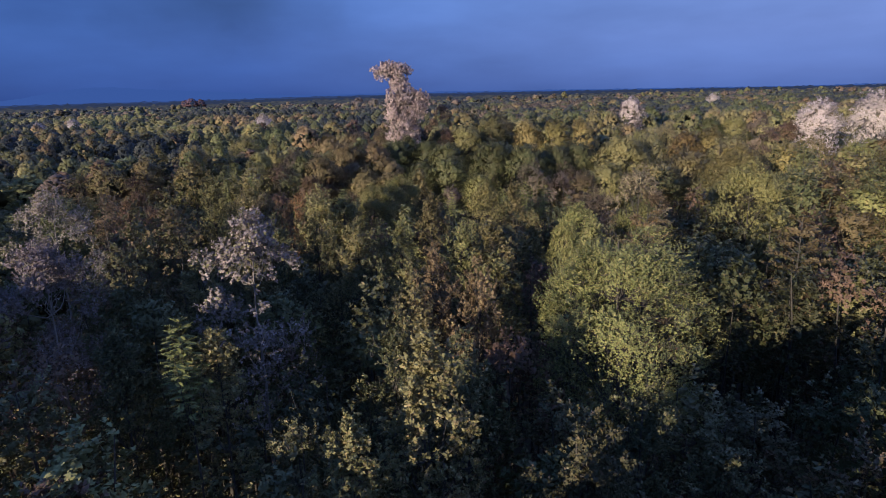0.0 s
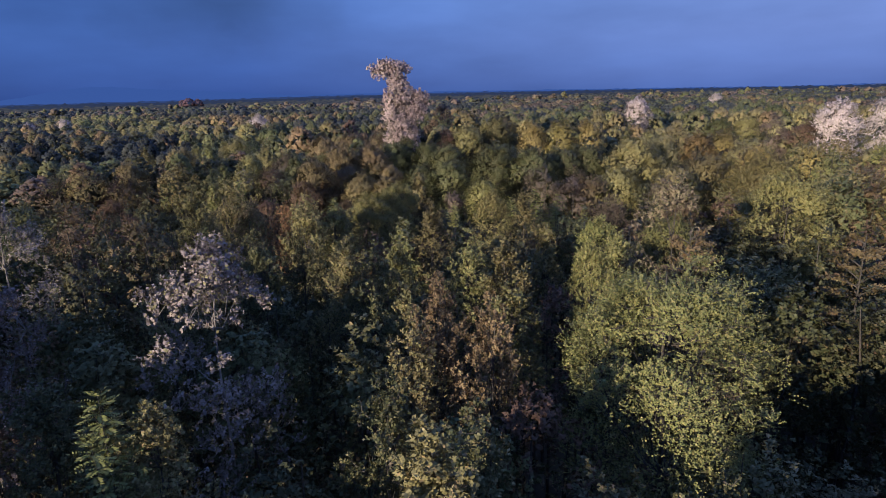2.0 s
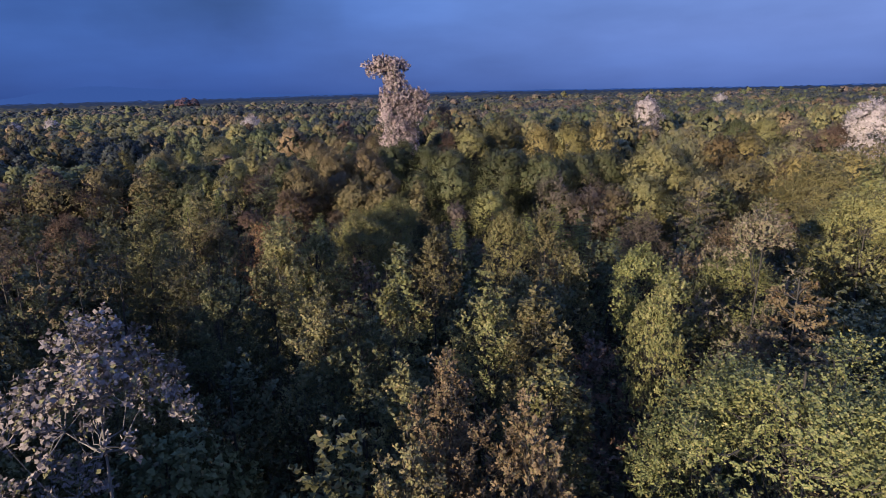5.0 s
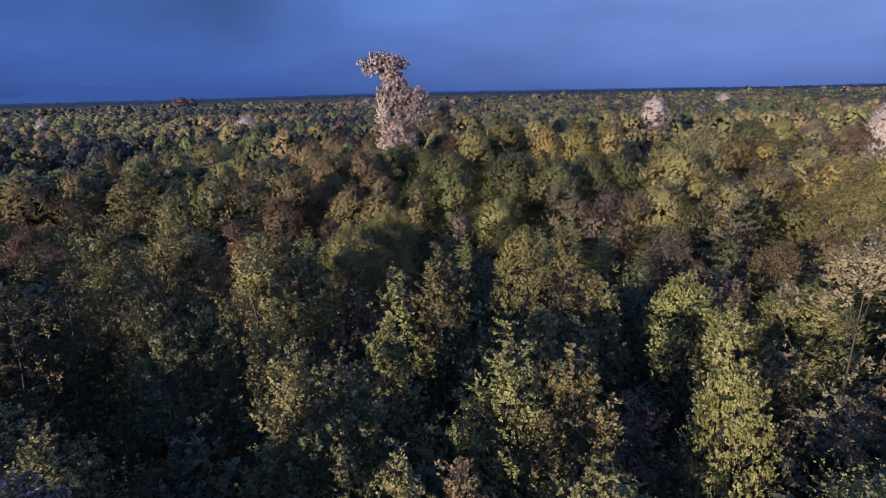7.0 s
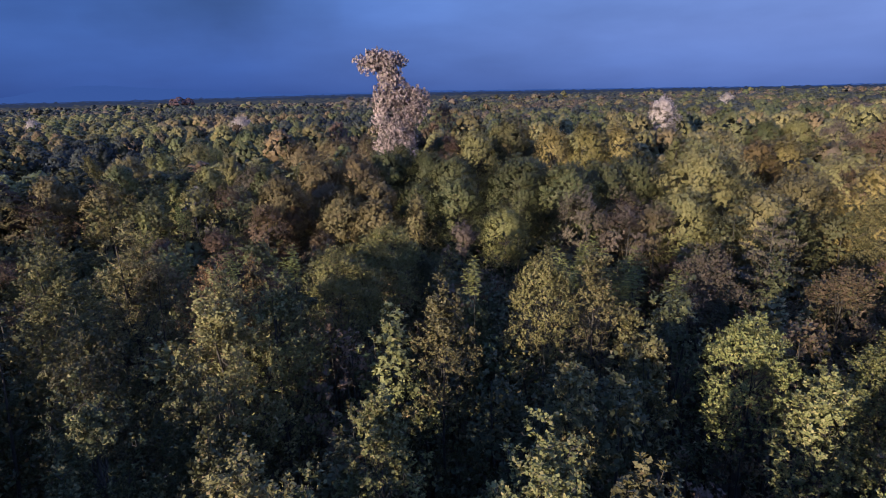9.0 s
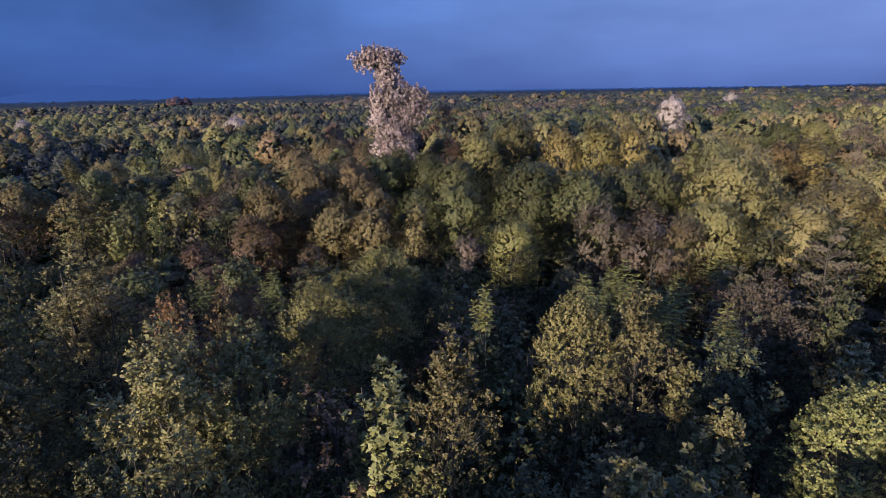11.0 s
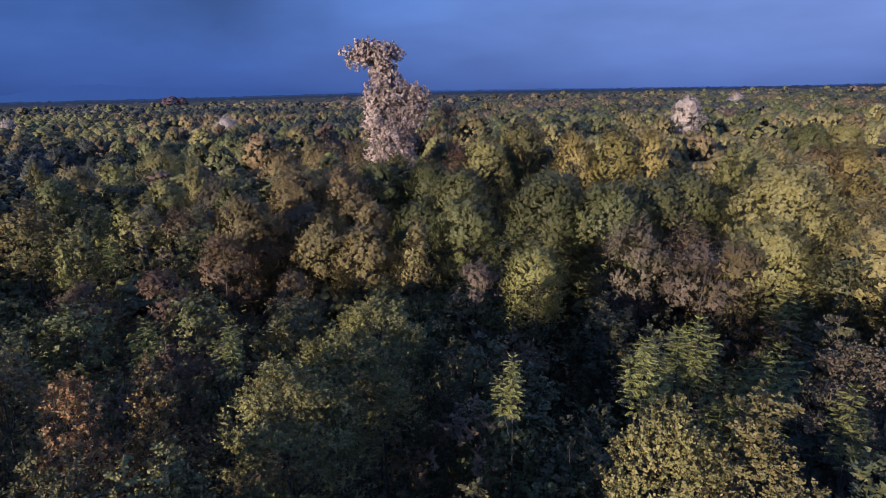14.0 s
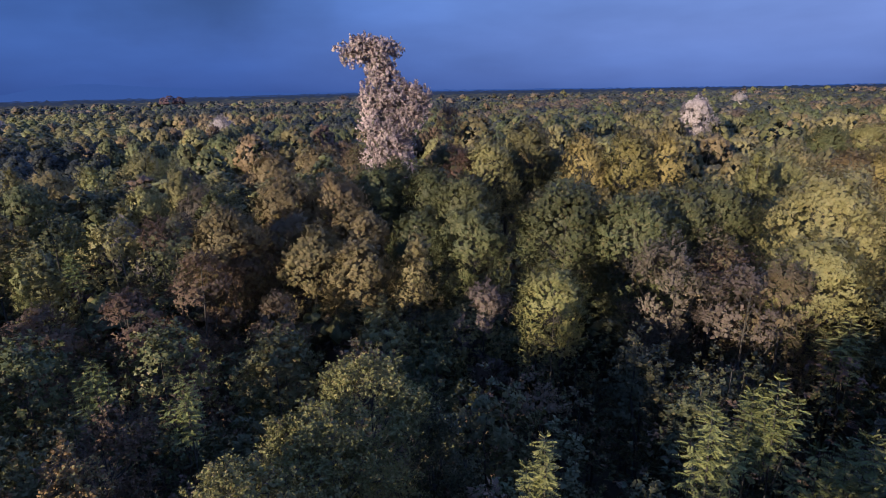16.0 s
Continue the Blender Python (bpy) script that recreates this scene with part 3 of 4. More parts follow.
# ---------- kinds of trees ----------
H0 = 18.0
KINDS = {  # leaf material, habit, canonical radius, leaf size, slimness, twig bareness, bark
    "alder": ("alder", "spire", 2.2, 0.23, 0.55, 0.2, BARK),
    "birch": ("birch", "spire", 2.0, 0.23, 0.60, 0.3, BARK),
    "linden": ("linden", "dome", 3.2, 0.165, 0.62, 0.2, BARK),
    "oak": ("oak", "dome", 3.4, 0.225, 0.60, 0.1, BARK),
    "russet_oak": ("russet_oak", "dome", 3.4, 0.225, 0.60, 0.1, BARK),
    "lime": ("lime", "dome", 3.4, 0.225, 0.60, 0.1, BARK),
    "maple": ("maple", "dome", 2.6, 0.26, 0.60, 0.4, BARK),
    "hornbeam": ("hornbeam", "open", 2.6, 0.21, 0.50, 1.0, BARK),
    "tawny_hornbeam": ("tawny", "spire", 2.0, 0.20, 0.55, 0.8, BARK),
    "amber_hornbeam": ("amber", "spire", 2.0, 0.19, 0.50, 0.8, BARK),
    "pale_hornbeam": ("pale", "open", 2.6, 0.19, 0.50, 1.2, BARK),
    "brown_beech": ("plum", "cone", 3.2, 0.24, 0.42, 0.3, BARK),
    "beech": ("russet_oak", "cone", 3.2, 0.25, 0.45, 0.3, BARK),
    "copper_beech": ("copper", "open", 2.6, 0.21, 0.50, 0.3, BARK),
    "plum": ("plum", "open", 2.6, 0.21, 0.50, 1.0, BARK),
    "white_poplar": ("dimmed_grey_poplar", "open", 2.8, 0.22, 0.65, 1.2, PALE_BARK),
    "pine": ("pine", "cone", 2.6, 0.25, 0.50, 0.1, BARK),
    "silver_poplar": ("silver", "dome", 3.2, 0.26, 0.65, 0.4, PALE_BARK),
    "ash": ("ash", "frond", 1.25, 0.25, 0.40, 0.2, BARK),
}
LABELS = {
    "alder": "dark green alder with upright leafy shoots, in the forest",
    "birch": "yellow-green birch with pointed sunlit plumes of leaves",
    "linden": "broad linden with a sunlit yellow-green rounded crown",
    "oak": "full green oak with a lumpy rounded crown",
    "russet_oak": "olive-brown autumn oak with a broad rounded crown",
    "lime": "olive-yellow lime tree with a broad autumn crown",
    "maple": "golden autumn maple with a loose rounded crown",
    "hornbeam": "rust-brown thinning hornbeam with bare twigs showing",
    "tawny_hornbeam": "tawny yellow-brown hornbeam with upright autumn shoots",
    "amber_hornbeam": "orange-brown hornbeam with upright autumn shoots",
    "pale_hornbeam": "pale pinkish-brown hornbeam with thinning leaves on bare twigs",
    "brown_beech": "purple-brown beech with flat feathery tiers of leaves",
    "beech": "tapering olive-brown beech with tiered boughs",
    "copper_beech": "broad copper-red beech that stands above the skyline, haze in its colour",
    "plum": "purple-brown half-bare wild plum with visible twigs",
    "white_poplar": "silvery white poplar with pale limbs and loose leaves",
    "pine": "far conifer, haze put into its dark blue-green colour",
    "silver_poplar": "pale silvery-pink poplar with a round sunlit crown",
    "ash": "bright green young ash with starry feathered leaves",
}


def tree_arrays(kind, seed, level, scale=1.0, heart=True):
    """level 0: close by, 1: passed at some distance, 2: in the shade below, 3: middle distance, 4: far, 5: skyline."""
    leaf, habit, radius, size, slim, bare, bark = KINDS[kind]
    thin = 3.6 if kind == "linden" else 2.5 if radius > 3 else 1.3 if kind == "white_poplar" else 1.1 if kind in ("plum", "hornbeam") else 1.0
    size, thin = size / scale, thin * scale ** 1.7
    if habit == "frond":
        if level < 2:
            return grow_ash(seed, H0, radius, 4)
        habit = "spire"
    if habit == "cone" and level < 2:
        return grow_tiers(seed, H0, radius, 64, size * 0.62)
    if level in (3, 4, 5):
        habit = {3: "round", 4: "cushion", 5: "mound"}[level]
    if level == 0:
        return grow(seed, habit, H0, radius, int(1650 * thin), 14, size * 0.45, thick=0.17, slim=slim * 1.15, bare=bare, order=0.45, core=0.6, holes=-1.7 if kind == "linden" and scale < 1.2 else -1.0)
    if level == 1:
        return grow(seed, habit, H0, radius, int(1250 * min(thin, 2.4)), 13, size * 0.60, thick=0.17, slim=slim * 1.2, bare=bare * 0.5, order=0.3, flat=0.6, core=0.55, holes=-1.9, soft=0.75, kite=False)
    if level == 2:
        return grow(seed, habit, H0, radius, int(430 * min(thin, 1.8)), 12, size * 0.72, thick=0.17, fine=False, slim=slim * 1.3, kite=False, order=0.4, soft=0.65)
    if level == 6:                                         # bushes
        return grow(seed, habit, H0, radius, int(85 * min(thin, 1.2)), 7, size * 1.1, thick=0.17, fine=False, slim=slim * 1.4, holes=-2, kite=False)
    if level == 3:
        return grow(seed, habit, H0, radius, 210, 5, size * 1.0, thick=0.17, fine=False, slim=slim * 1.5, order=0.25, flat=0.8, holes=-3, shell=(11, 7, 0.6) if heart else None, kite=False, clumps=True, core=0.95, soft=0.8)
    if level == 4:
        return grow(seed, habit, H0, radius, 60, 2, size * 1.4, thick=0.17, fine=False, slim=0.95, order=0.25, flat=1.0, holes=-3, shell=(9, 6, 0.7), kite=False, clumps=True, core=0.95, soft=0.85)
    return grow(seed, habit, H0, radius, 12, 1, size * 1.8, thick=0.2, fine=False, slim=0.9, order=0.25, flat=1.0, holes=-3, shell=(7, 4, 0.75), kite=False, clumps=True, core=0.95, soft=0.85)


STORE, COUNT = {}, {}


def part(name, mesh, parent, label="", kind=""):
    ob = new(name, mesh)
    ob.parent = parent
    return tagged(ob, label, kind=kind)


def plant(kind, x, y, top, radius, level=None, label=""):
    """One tree of its own: its top at the height given, its crown of that radius."""
    if level is None:
        level, top = (3 if y > 128 and kind not in ("silver_poplar", "white_poplar") else 1 if y > 66 else 0), top - 0.0087 * y
    k = COUNT.get((kind, level), 0)
    COUNT[kind, level] = k + 1
    leaf, habit, r0, size, slim, bare, bark = KINDS[kind]
    z = ground_height(x, y) - 0.05
    m = Matrix.LocRotScale((x, y, z), Euler((0, 0, (k * 2.399) % 6.283)), None)
    s = radius / r0
    scale = 1.0 if level > 2 or habit == "frond" else 0.5 if s < 0.58 else 0.7 if s < 0.84 else 1.0 if s < 1.16 else 1.3
    key = (kind, level, scale, k % (3 if kind in ("birch", "alder") or level == 2 else 2))
    if key in STORE:
        ob = copy_thing(STORE[key], m)
        ob.matrix_basis = m
    else:
        (wv, wq), (lv, lf, tuft, nrm) = tree_arrays(kind, 100 + 17 * len(STORE), level, scale, False)
        sides = 7 if level < 2 else 4
        ob = new(kind + "_tree")
        part("trunk", mesh_from("trunk", wv[:7 * sides], wq[:12 * sides], [bark]), ob)
        part("crown", mesh_from("crown", lv, lf, [LEAF[leaf]], tuft=tuft, calm=0.0 if level == 0 else 0.65, normals=nrm), ob)
        if len(wv) > 7 * sides:
            part("branchwork", mesh_from("branchwork", wv[7 * sides:], wq[12 * sides:] - 7 * sides, [bark]), ob, kind="stuff")
        ob.matrix_basis = m
        STORE[key] = ob
    # the crown keeps its form at any size, the trunk reaches down to the ground
    tall = (top - z) / H0
    deep = min(max(s * (0.8 if kind == "linden" else 0.86 if habit == "dome" else 0.82 if kind == "birch" else 1.0), 0.4 if habit == "frond" else 0.47 if kind == "linden" else 0.52 if kind == "birch" else 0.62), tall * 1.05)
    for c in ob.children:
        if c.name.startswith("trunk"):
            c.matrix_basis = Matrix.Diagonal((s, s, tall, 1))
        else:
            c.matrix_basis = Matrix.Translation((0, 0, top - z - H0 * deep)) @ Matrix.Diagonal((s, s, deep, 1))
    tagged(ob, label or LABELS[kind], "tree", "trees of the forest canopy")
    TAKEN.append((x, y, radius))
    return ob


TAKEN = []
# trees passed in the first third of the flight
plant("white_poplar", -24.0, 39.2, 20.9, 2.7)
plant("white_poplar", -18.0, 27.8, 20.0, 2.6)
plant("white_poplar", -7.3, 24.9, 21.6, 2.3, label="silvery poplar with white leaf tufts beside a dark gap")
plant("birch", -7.3, 19.4, 18.6, 1.2)
plant("ash", -8.1, 18.8, 19.2, 0.9)
plant("birch", 0.1, 15.9, 19.5, 1.6, label="slim birch with a bright yellow-green tip over dark alders")
plant("alder", -1.1, 20.6, 18.5, 1.9)
plant("alder", 1.4, 19.2, 18.0, 1.8)
plant("birch", -2.0, 13.9, 18.3, 1.2)
plant("tawny_hornbeam", 2.6, 25.8, 18.8, 1.5)
plant("tawny_hornbeam", 0.8, 27.6, 19.1, 1.9)
plant("tawny_hornbeam", -0.4, 25.8, 18.2, 1.6)
plant("linden", 9.0, 24.4, 21.0, 3.9, label="largest linden, a wide sunlit yellow-green dome of leaves")
plant("pale_hornbeam", 12.7, 33.2, 21.9, 2.0, label="pinkish-brown hornbeam, nearly bare, rising above a dark beech")
plant("beech", 12.0, 29.8, 20.2, 2.7)
plant("lime", 26.2, 45.0, 20.8, 3.4)
plant("beech", 22.4, 32.7, 18.8, 3.0)
plant("lime", 32.5, 58.3, 20.9, 4.0)
plant("hornbeam", -30.2, 64.3, 17.2, 2.5)
plant("hornbeam", -30.3, 56.9, 16.0, 2.6)
plant("birch", -12.6, 33.5, 18.0, 1.8)
plant("alder", -13.0, 24.0, 17.6, 2.2)
plant("alder", -10.2, 29.5, 17.0, 2.2)
plant("alder", -4.2, 17.0, 16.8, 2.0)
plant("alder", 4.6, 14.4, 17.8, 2.2)
plant("alder", -1.2, 10.8, 17.3, 1.9)
plant("alder", 2.4, 11.2, 17.0, 1.9)
plant("alder", 7.2, 17.2, 17.0, 2.1)
plant("alder", 10.6, 18.0, 14.6, 2.4)
# trees round the middle of the flight
plant("birch", -3.5, 33.3, 19.4, 1.7)
plant("alder", -2.1, 32.4, 19.4, 1.5)
plant("birch", 2.5, 33.8, 19.6, 1.8)
plant("birch", 4.2, 31.9, 19.5, 1.5)
plant("linden", 8.0, 31.0, 19.7, 1.1)
plant("birch", -8.9, 30.5, 18.7, 1.8)
plant("birch", -0.7, 30.4, 17.9, 1.2)
plant("birch", 4.0, 28.6, 18.4, 1.6)
plant("birch", -1.2, 37.8, 18.2, 1.3)
plant("birch", 0.97, 44.6, 19.3, 1.4)
plant("linden", 5.5, 46.8, 19.6, 1.5, label="small round linden, brightly lit, close beside a birch")
plant("birch", 7.9, 47.4, 19.5, 1.3, label="upright birch with cream-lit leaves beside a round linden")
plant("birch", -7.3, 44.0, 20.0, 2.2)
plant("birch", -5.7, 45.9, 19.4, 1.8)
plant("birch", -17.1, 50.5, 20.0, 2.6)
plant("birch", 11.4, 37.4, 18.4, 1.3)
plant("linden", 14.7, 38.0, 19.4, 2.1)
plant("linden", 11.5, 41.4, 18.6, 1.6)
plant("birch", 4.9, 39.7, 18.1, 1.1)
plant("birch", 8.4, 42.4, 17.6, 1.1)
plant("alder", -7.1, 40.1, 18.7, 1.6)
plant("alder", -9.1, 38.1, 19.0, 1.9)
plant("alder", -5.3, 36.3, 18.0, 1.2)
plant("alder", -11.8, 42.5, 18.4, 2.2)
plant("alder", -13.8, 46.5, 18.2, 2.3)
plant("plum", 16.6, 54.1, 17.6, 2.6)
plant("brown_beech", 22.6, 58.0, 18.6, 3.4)
plant("hornbeam", 19.6, 47.5, 18.0, 2.6)
plant("lime", 27.5, 51.5, 18.6, 3.2)
plant("linden", -1.4, 55.8, 19.5, 1.9)
plant("linden", -2.6, 53.4, 19.0, 1.9)
plant("linden", -3.7, 51.0, 19.3, 1.9)
plant("alder", 0.6, 56.4, 17.6, 1.9)
plant("birch", -16.0, 56.1, 19.7, 2.5)
plant("hornbeam", -14.2, 55.2, 17.9, 2.0)
plant("alder", -8.2, 47.7, 18.9, 2.1)
plant("alder", -5.7, 47.9, 18.6, 1.5)
plant("amber_hornbeam", -10.2, 52.4, 18.6, 1.6)
plant("amber_hornbeam", -8.6, 53.8, 18.1, 1.5)
plant("amber_hornbeam", -11.6, 54.0, 17.8, 1.5)
plant("hornbeam", -9.7, 58.1, 16.9, 1.9)
# trees ahead at the end of the flight
plant("ash", 3.2, 53.6, 17.7, 0.6)
plant("ash", 8.0, 54.4, 17.7, 0.75)
plant("ash", 10.2, 55.0, 18.2, 0.75)
plant("ash", 11.6, 52.4, 18.1, 0.75)
plant("ash", 13.6, 51.6, 17.0, 0.75)
plant("ash", 9.6, 55.2, 17.7, 0.8)
plant("ash", 10.4, 53.4, 17.0, 0.8)
plant("ash", 11.5, 53.2, 17.4, 0.8)
plant("birch", 9.3, 46.6, 17.0, 0.9)
plant("ash", -7.4, 58.3, 17.6, 0.65)
plant("ash", -12.9, 63.0, 16.2, 0.7)
plant("ash", 21.0, 65.8, 15.4, 1.0)
plant("brown_beech", 17.5, 57.5, 16.9, 2.4)
plant("plum", 14.2, 71.0, 18.6, 2.4)
plant("plum", 17.0, 68.4, 17.4, 2.6)
plant("hornbeam", 19.8, 69.5, 17.4, 2.8)
plant("linden", 7.4, 70.0, 17.6, 2.1)
plant("plum", 4.3, 74.0, 15.4, 2.0)
plant("birch", -26.1, 82.2, 16.2, 2.0)
plant("white_poplar", -25.2, 92.8, 16.6, 2.2)
plant("plum", -20.5, 93.5, 16.6, 2.8)
plant("hornbeam", -22.2, 75.2, 14.6, 2.8)
plant("hornbeam", -17.6, 76.4, 15.0, 2.8)
plant("hornbeam", -14.0, 79.0, 16.6, 2.8)
plant("hornbeam", -8.4, 76.0, 14.6, 2.2)
plant("russet_oak", -13.2, 85.0, 17.6, 3.4)
plant("russet_oak", -7.5, 85.0, 17.2, 3.4)
plant("russet_oak", -9.8, 89.0, 18.4, 3.4)
plant("russet_oak", -3.6, 81.5, 16.8, 2.6)
plant("russet_oak", -4.2, 89.0, 18.2, 3.2)
plant("russet_oak", -13.2, 83.0, 19.3, 3.0)
plant("russet_oak", -10.2, 90.5, 20.6, 3.2)
plant("russet_oak", -6.4, 93.0, 20.2, 3.0)
plant("oak", -3.2, 97.0, 20.3, 2.8)
plant("oak", -1.0, 100.0, 20.5, 2.6)
plant("oak", 2.4, 96.5, 20.2, 3.0)
plant("hornbeam", 5.4, 104.5, 20.9, 3.0)
plant("oak", 4.6, 89.0, 20.3, 3.0)
plant("lime", 8.8, 104.5, 22.2, 3.4)
plant("lime", 14.6, 112.5, 23.4, 3.8)
plant("russet_oak", -12.6, 125.0, 21.0, 4.2)
plant("russet_oak", -16.0, 112.0, 20.6, 3.8)
plant("hornbeam", -6.4, 113.0, 21.0, 3.2)
plant("lime", -32.4, 116.0, 20.8, 4.0)
plant("tawny_hornbeam", 0.4, 79.6, 17.5, 1.6)
plant("oak", 1.0, 88.0, 17.8, 3.2)
plant("oak", 4.6, 83.5, 18.6, 3.0)
plant("oak", 9.8, 77.0, 21.2, 3.3)
plant("oak", 14.2, 76.0, 20.6, 3.4)
plant("oak", 12.0, 84.0, 20.6, 3.4)
plant("oak", 18.6, 80.0, 20.2, 3.3)
plant("oak", 22.6, 82.5, 20.5, 3.8)
plant("lime", 26.8, 76.4, 21.6, 3.8, label="tall yellow-green lime standing out of brown oaks")
plant("lime", 23.2, 71.6, 18.4, 3.2)
plant("lime", 28.6, 68.5, 18.6, 3.4)
plant("lime", 32.4, 82.0, 20.8, 4.0)
plant("lime", 41.5, 77.0, 20.6, 4.0)
plant("maple", 37.0, 67.0, 21.2, 3.4)
plant("maple", 20.6, 108.0, 22.6, 3.2)
plant("maple", 25.4, 107.0, 23.0, 3.6)
plant("maple", 30.4, 109.0, 22.6, 3.4)
plant("maple", 45.6, 99.0, 20.6, 3.4)
plant("maple", 50.6, 101.5, 20.8, 4.0)
plant("lime", 48.0, 112.0, 20.4, 4.6)
plant("lime", 40.5, 104.0, 20.4, 4.2)
plant("oak", 12.0, 112.0, 20.0, 3.8)
plant("oak", 19.0, 116.0, 20.0, 3.8)
# trees of the middle distance
plant("birch", -26.3, 96.0, 17.7, 1.6)
plant("birch", -28.6, 95.5, 17.5, 1.5)
plant("lime", -25.6, 99.0, 18.8, 2.2)
plant("lime", -39.4, 108.0, 20.0, 3.3)
plant("birch", -34.8, 108.5, 20.1, 2.3)
plant("birch", -24.4, 105.0, 20.2, 2.5)
plant("oak", -35.8, 97.0, 19.5, 2.2)
plant("plum", -19.8, 97.0, 19.1, 2.2)
plant("birch", -24.0, 79.0, 17.4, 1.3)
plant("birch", -24.7, 78.0, 16.9, 0.9)
plant("ash", -21.4, 78.0, 17.2, 0.7)
plant("birch", -29.0, 92.0, 17.1, 1.5)
plant("birch", -49.7, 118.0, 19.3, 1.7)
plant("russet_oak", -41.0, 92.0, 18.8, 2.8)
plant("birch", -39.6, 116.0, 19.6, 2.4)
plant("linden", -30.8, 118.0, 20.4, 4.0)
plant("birch", -37.7, 126.0, 19.7, 2.3)
plant("oak", -18.0, 96.0, 18.4, 1.9)
plant("alder", -78.3, 150.0, 20.1, 4.5)
plant("alder", -75.7, 158.0, 20.4, 4.7)
plant("oak", -73.6, 135.0, 19.2, 4.0)
plant("alder", -71.8, 165.0, 20.3, 4.3)
plant("lime", -44.9, 172.0, 21.4, 3.7)
plant("birch", -71.9, 190.0, 20.9, 3.3)
plant("russet_oak", -25.3, 142.0, 21.2, 3.6)
plant("russet_oak", -19.6, 149.0, 21.9, 4.1)
plant("hornbeam", -15.5, 155.0, 21.9, 3.3)
plant("oak", -28.7, 129.0, 19.9, 3.2)
plant("russet_oak", 33.9, 72.0, 19.7, 4.2)
plant("oak", 66.4, 143.0, 21.8, 4.4)
plant("oak", 63.0, 126.0, 21.3, 3.7)
plant("lime", 68.1, 125.0, 21.4, 3.1)
plant("plum", 66.1, 113.0, 21.5, 3.5)
plant("hornbeam", 64.4, 101.0, 21.1, 3.6)
plant("birch", 31.6, 92.0, 21.3, 2.0)
plant("russet_oak", 12.3, 145.0, 23.5, 4.5)
plant("oak", 4.7, 113.0, 21.0, 3.2)
plant("lime", 17.7, 125.0, 23.3, 3.4)
plant("silver_poplar", 55.6, 153.0, 25.5, 3.3, label="small silvery poplar above golden maples")
plant("silver_poplar", 68.3, 99.2, 24.9, 3.9)
plant("silver_poplar", 81.0, 103.0, 25.8, 4.6)
plant("silver_poplar", -148.0, 270.0, 22.9, 4.0)
plant("silver_poplar", -158.0, 262.0, 21.6, 3.6)
plant("silver_poplar", -58.0, 236.0, 23.0, 4.4)
plant("silver_poplar", 178.0, 354.0, 25.0, 5.6)
plant("white_poplar", -40.0, 447.0, 28.6, 7.0)
plant("white_poplar", -29.0, 450.0, 28.0, 6.0)
plant("hornbeam", 5.5, 118.0, 25.3, 2.6, label="rust-brown hornbeam just behind the tall white poplar")
plant("copper_beech", -321.0, 900.0, 37.6, 9.5)
plant("copper_beech", -310.0, 906.0, 36.0, 8.0)
plant("copper_beech", -332.0, 906.0, 35.4, 7.5)


def tall_poplar(x, y):
    """The old white poplar that stands over the canopy: a leaning head above two stout columns."""
    lobes = []
    rng = np.random.default_rng(5)

    def cluster(cx, cz, rx, rz, count, size):
        for k in range(count):
            a, u = k * 2.4, math.sqrt((k + 0.5) / count)
            s = size * rng.uniform(0.8, 1.2)
            lobes.append(((cx + rx * u * math.cos(a), rng.uniform(-0.55, 0.55) * rx, cz + rz * u * math.sin(a)), (s, s, s * 0.95)))

    # the head that leans out, its neck, the body, the eastern column, the skirt in the canopy
    cluster(-1.9, 30.0, 1.3, 0.9, 12, 0.60)
    cluster(0.6, 30.0, 2.1, 1.1, 24, 0.66)
    cluster(-0.6, 31.0, 0.9, 0.4, 6, 0.50)
    cluster(0.9, 28.0, 1.3, 1.2, 14, 0.70)
    cluster(0.6, 25.4, 1.7, 2.0, 26, 0.72)
    cluster(4.3, 25.0, 1.5, 1.5, 22, 0.62)
    cluster(3.0, 26.2, 1.1, 1.0, 8, 0.55)
    cluster(4.1, 23.2, 1.1, 1.3, 12, 0.60)
    cluster(1.4, 22.4, 2.3, 2.0, 26, 0.85)
    cluster(1.4, 19.0, 2.4, 2.0, 20, 0.90)
    (wv, wq), (lv, lf, tuft, nrm) = grow(31, "open", 29.0, 3.2, 5200, 13, 0.17, lobes=lobes, thick=0.42, slim=0.9, bare=0.3, even=True, flat=0.5, order=0.35, holes=-1.8, core=0.7, soft=0.48)
    ob = new("white_poplar_tree")
    part("trunk", mesh_from("trunk", wv, wq, [PALE_BARK]), ob)
    part("crown", mesh_from("crown", lv, lf, [LEAF["white_poplar"]], tuft=tuft, calm=0.3, normals=nrm), ob)
    ob.matrix_basis = pose(x, y, ground_height(x, y) - 0.05)
    tagged(ob, "tall pinkish-white poplar rising far above the forest canopy", "tree", "trees of the forest canopy")
    TAKEN.append((x + 1.0, y, 3.5))


tall_poplar(-3.3, 106.0)

# ---------- the rest of the forest ----------
dice = np.random.default_rng(77)


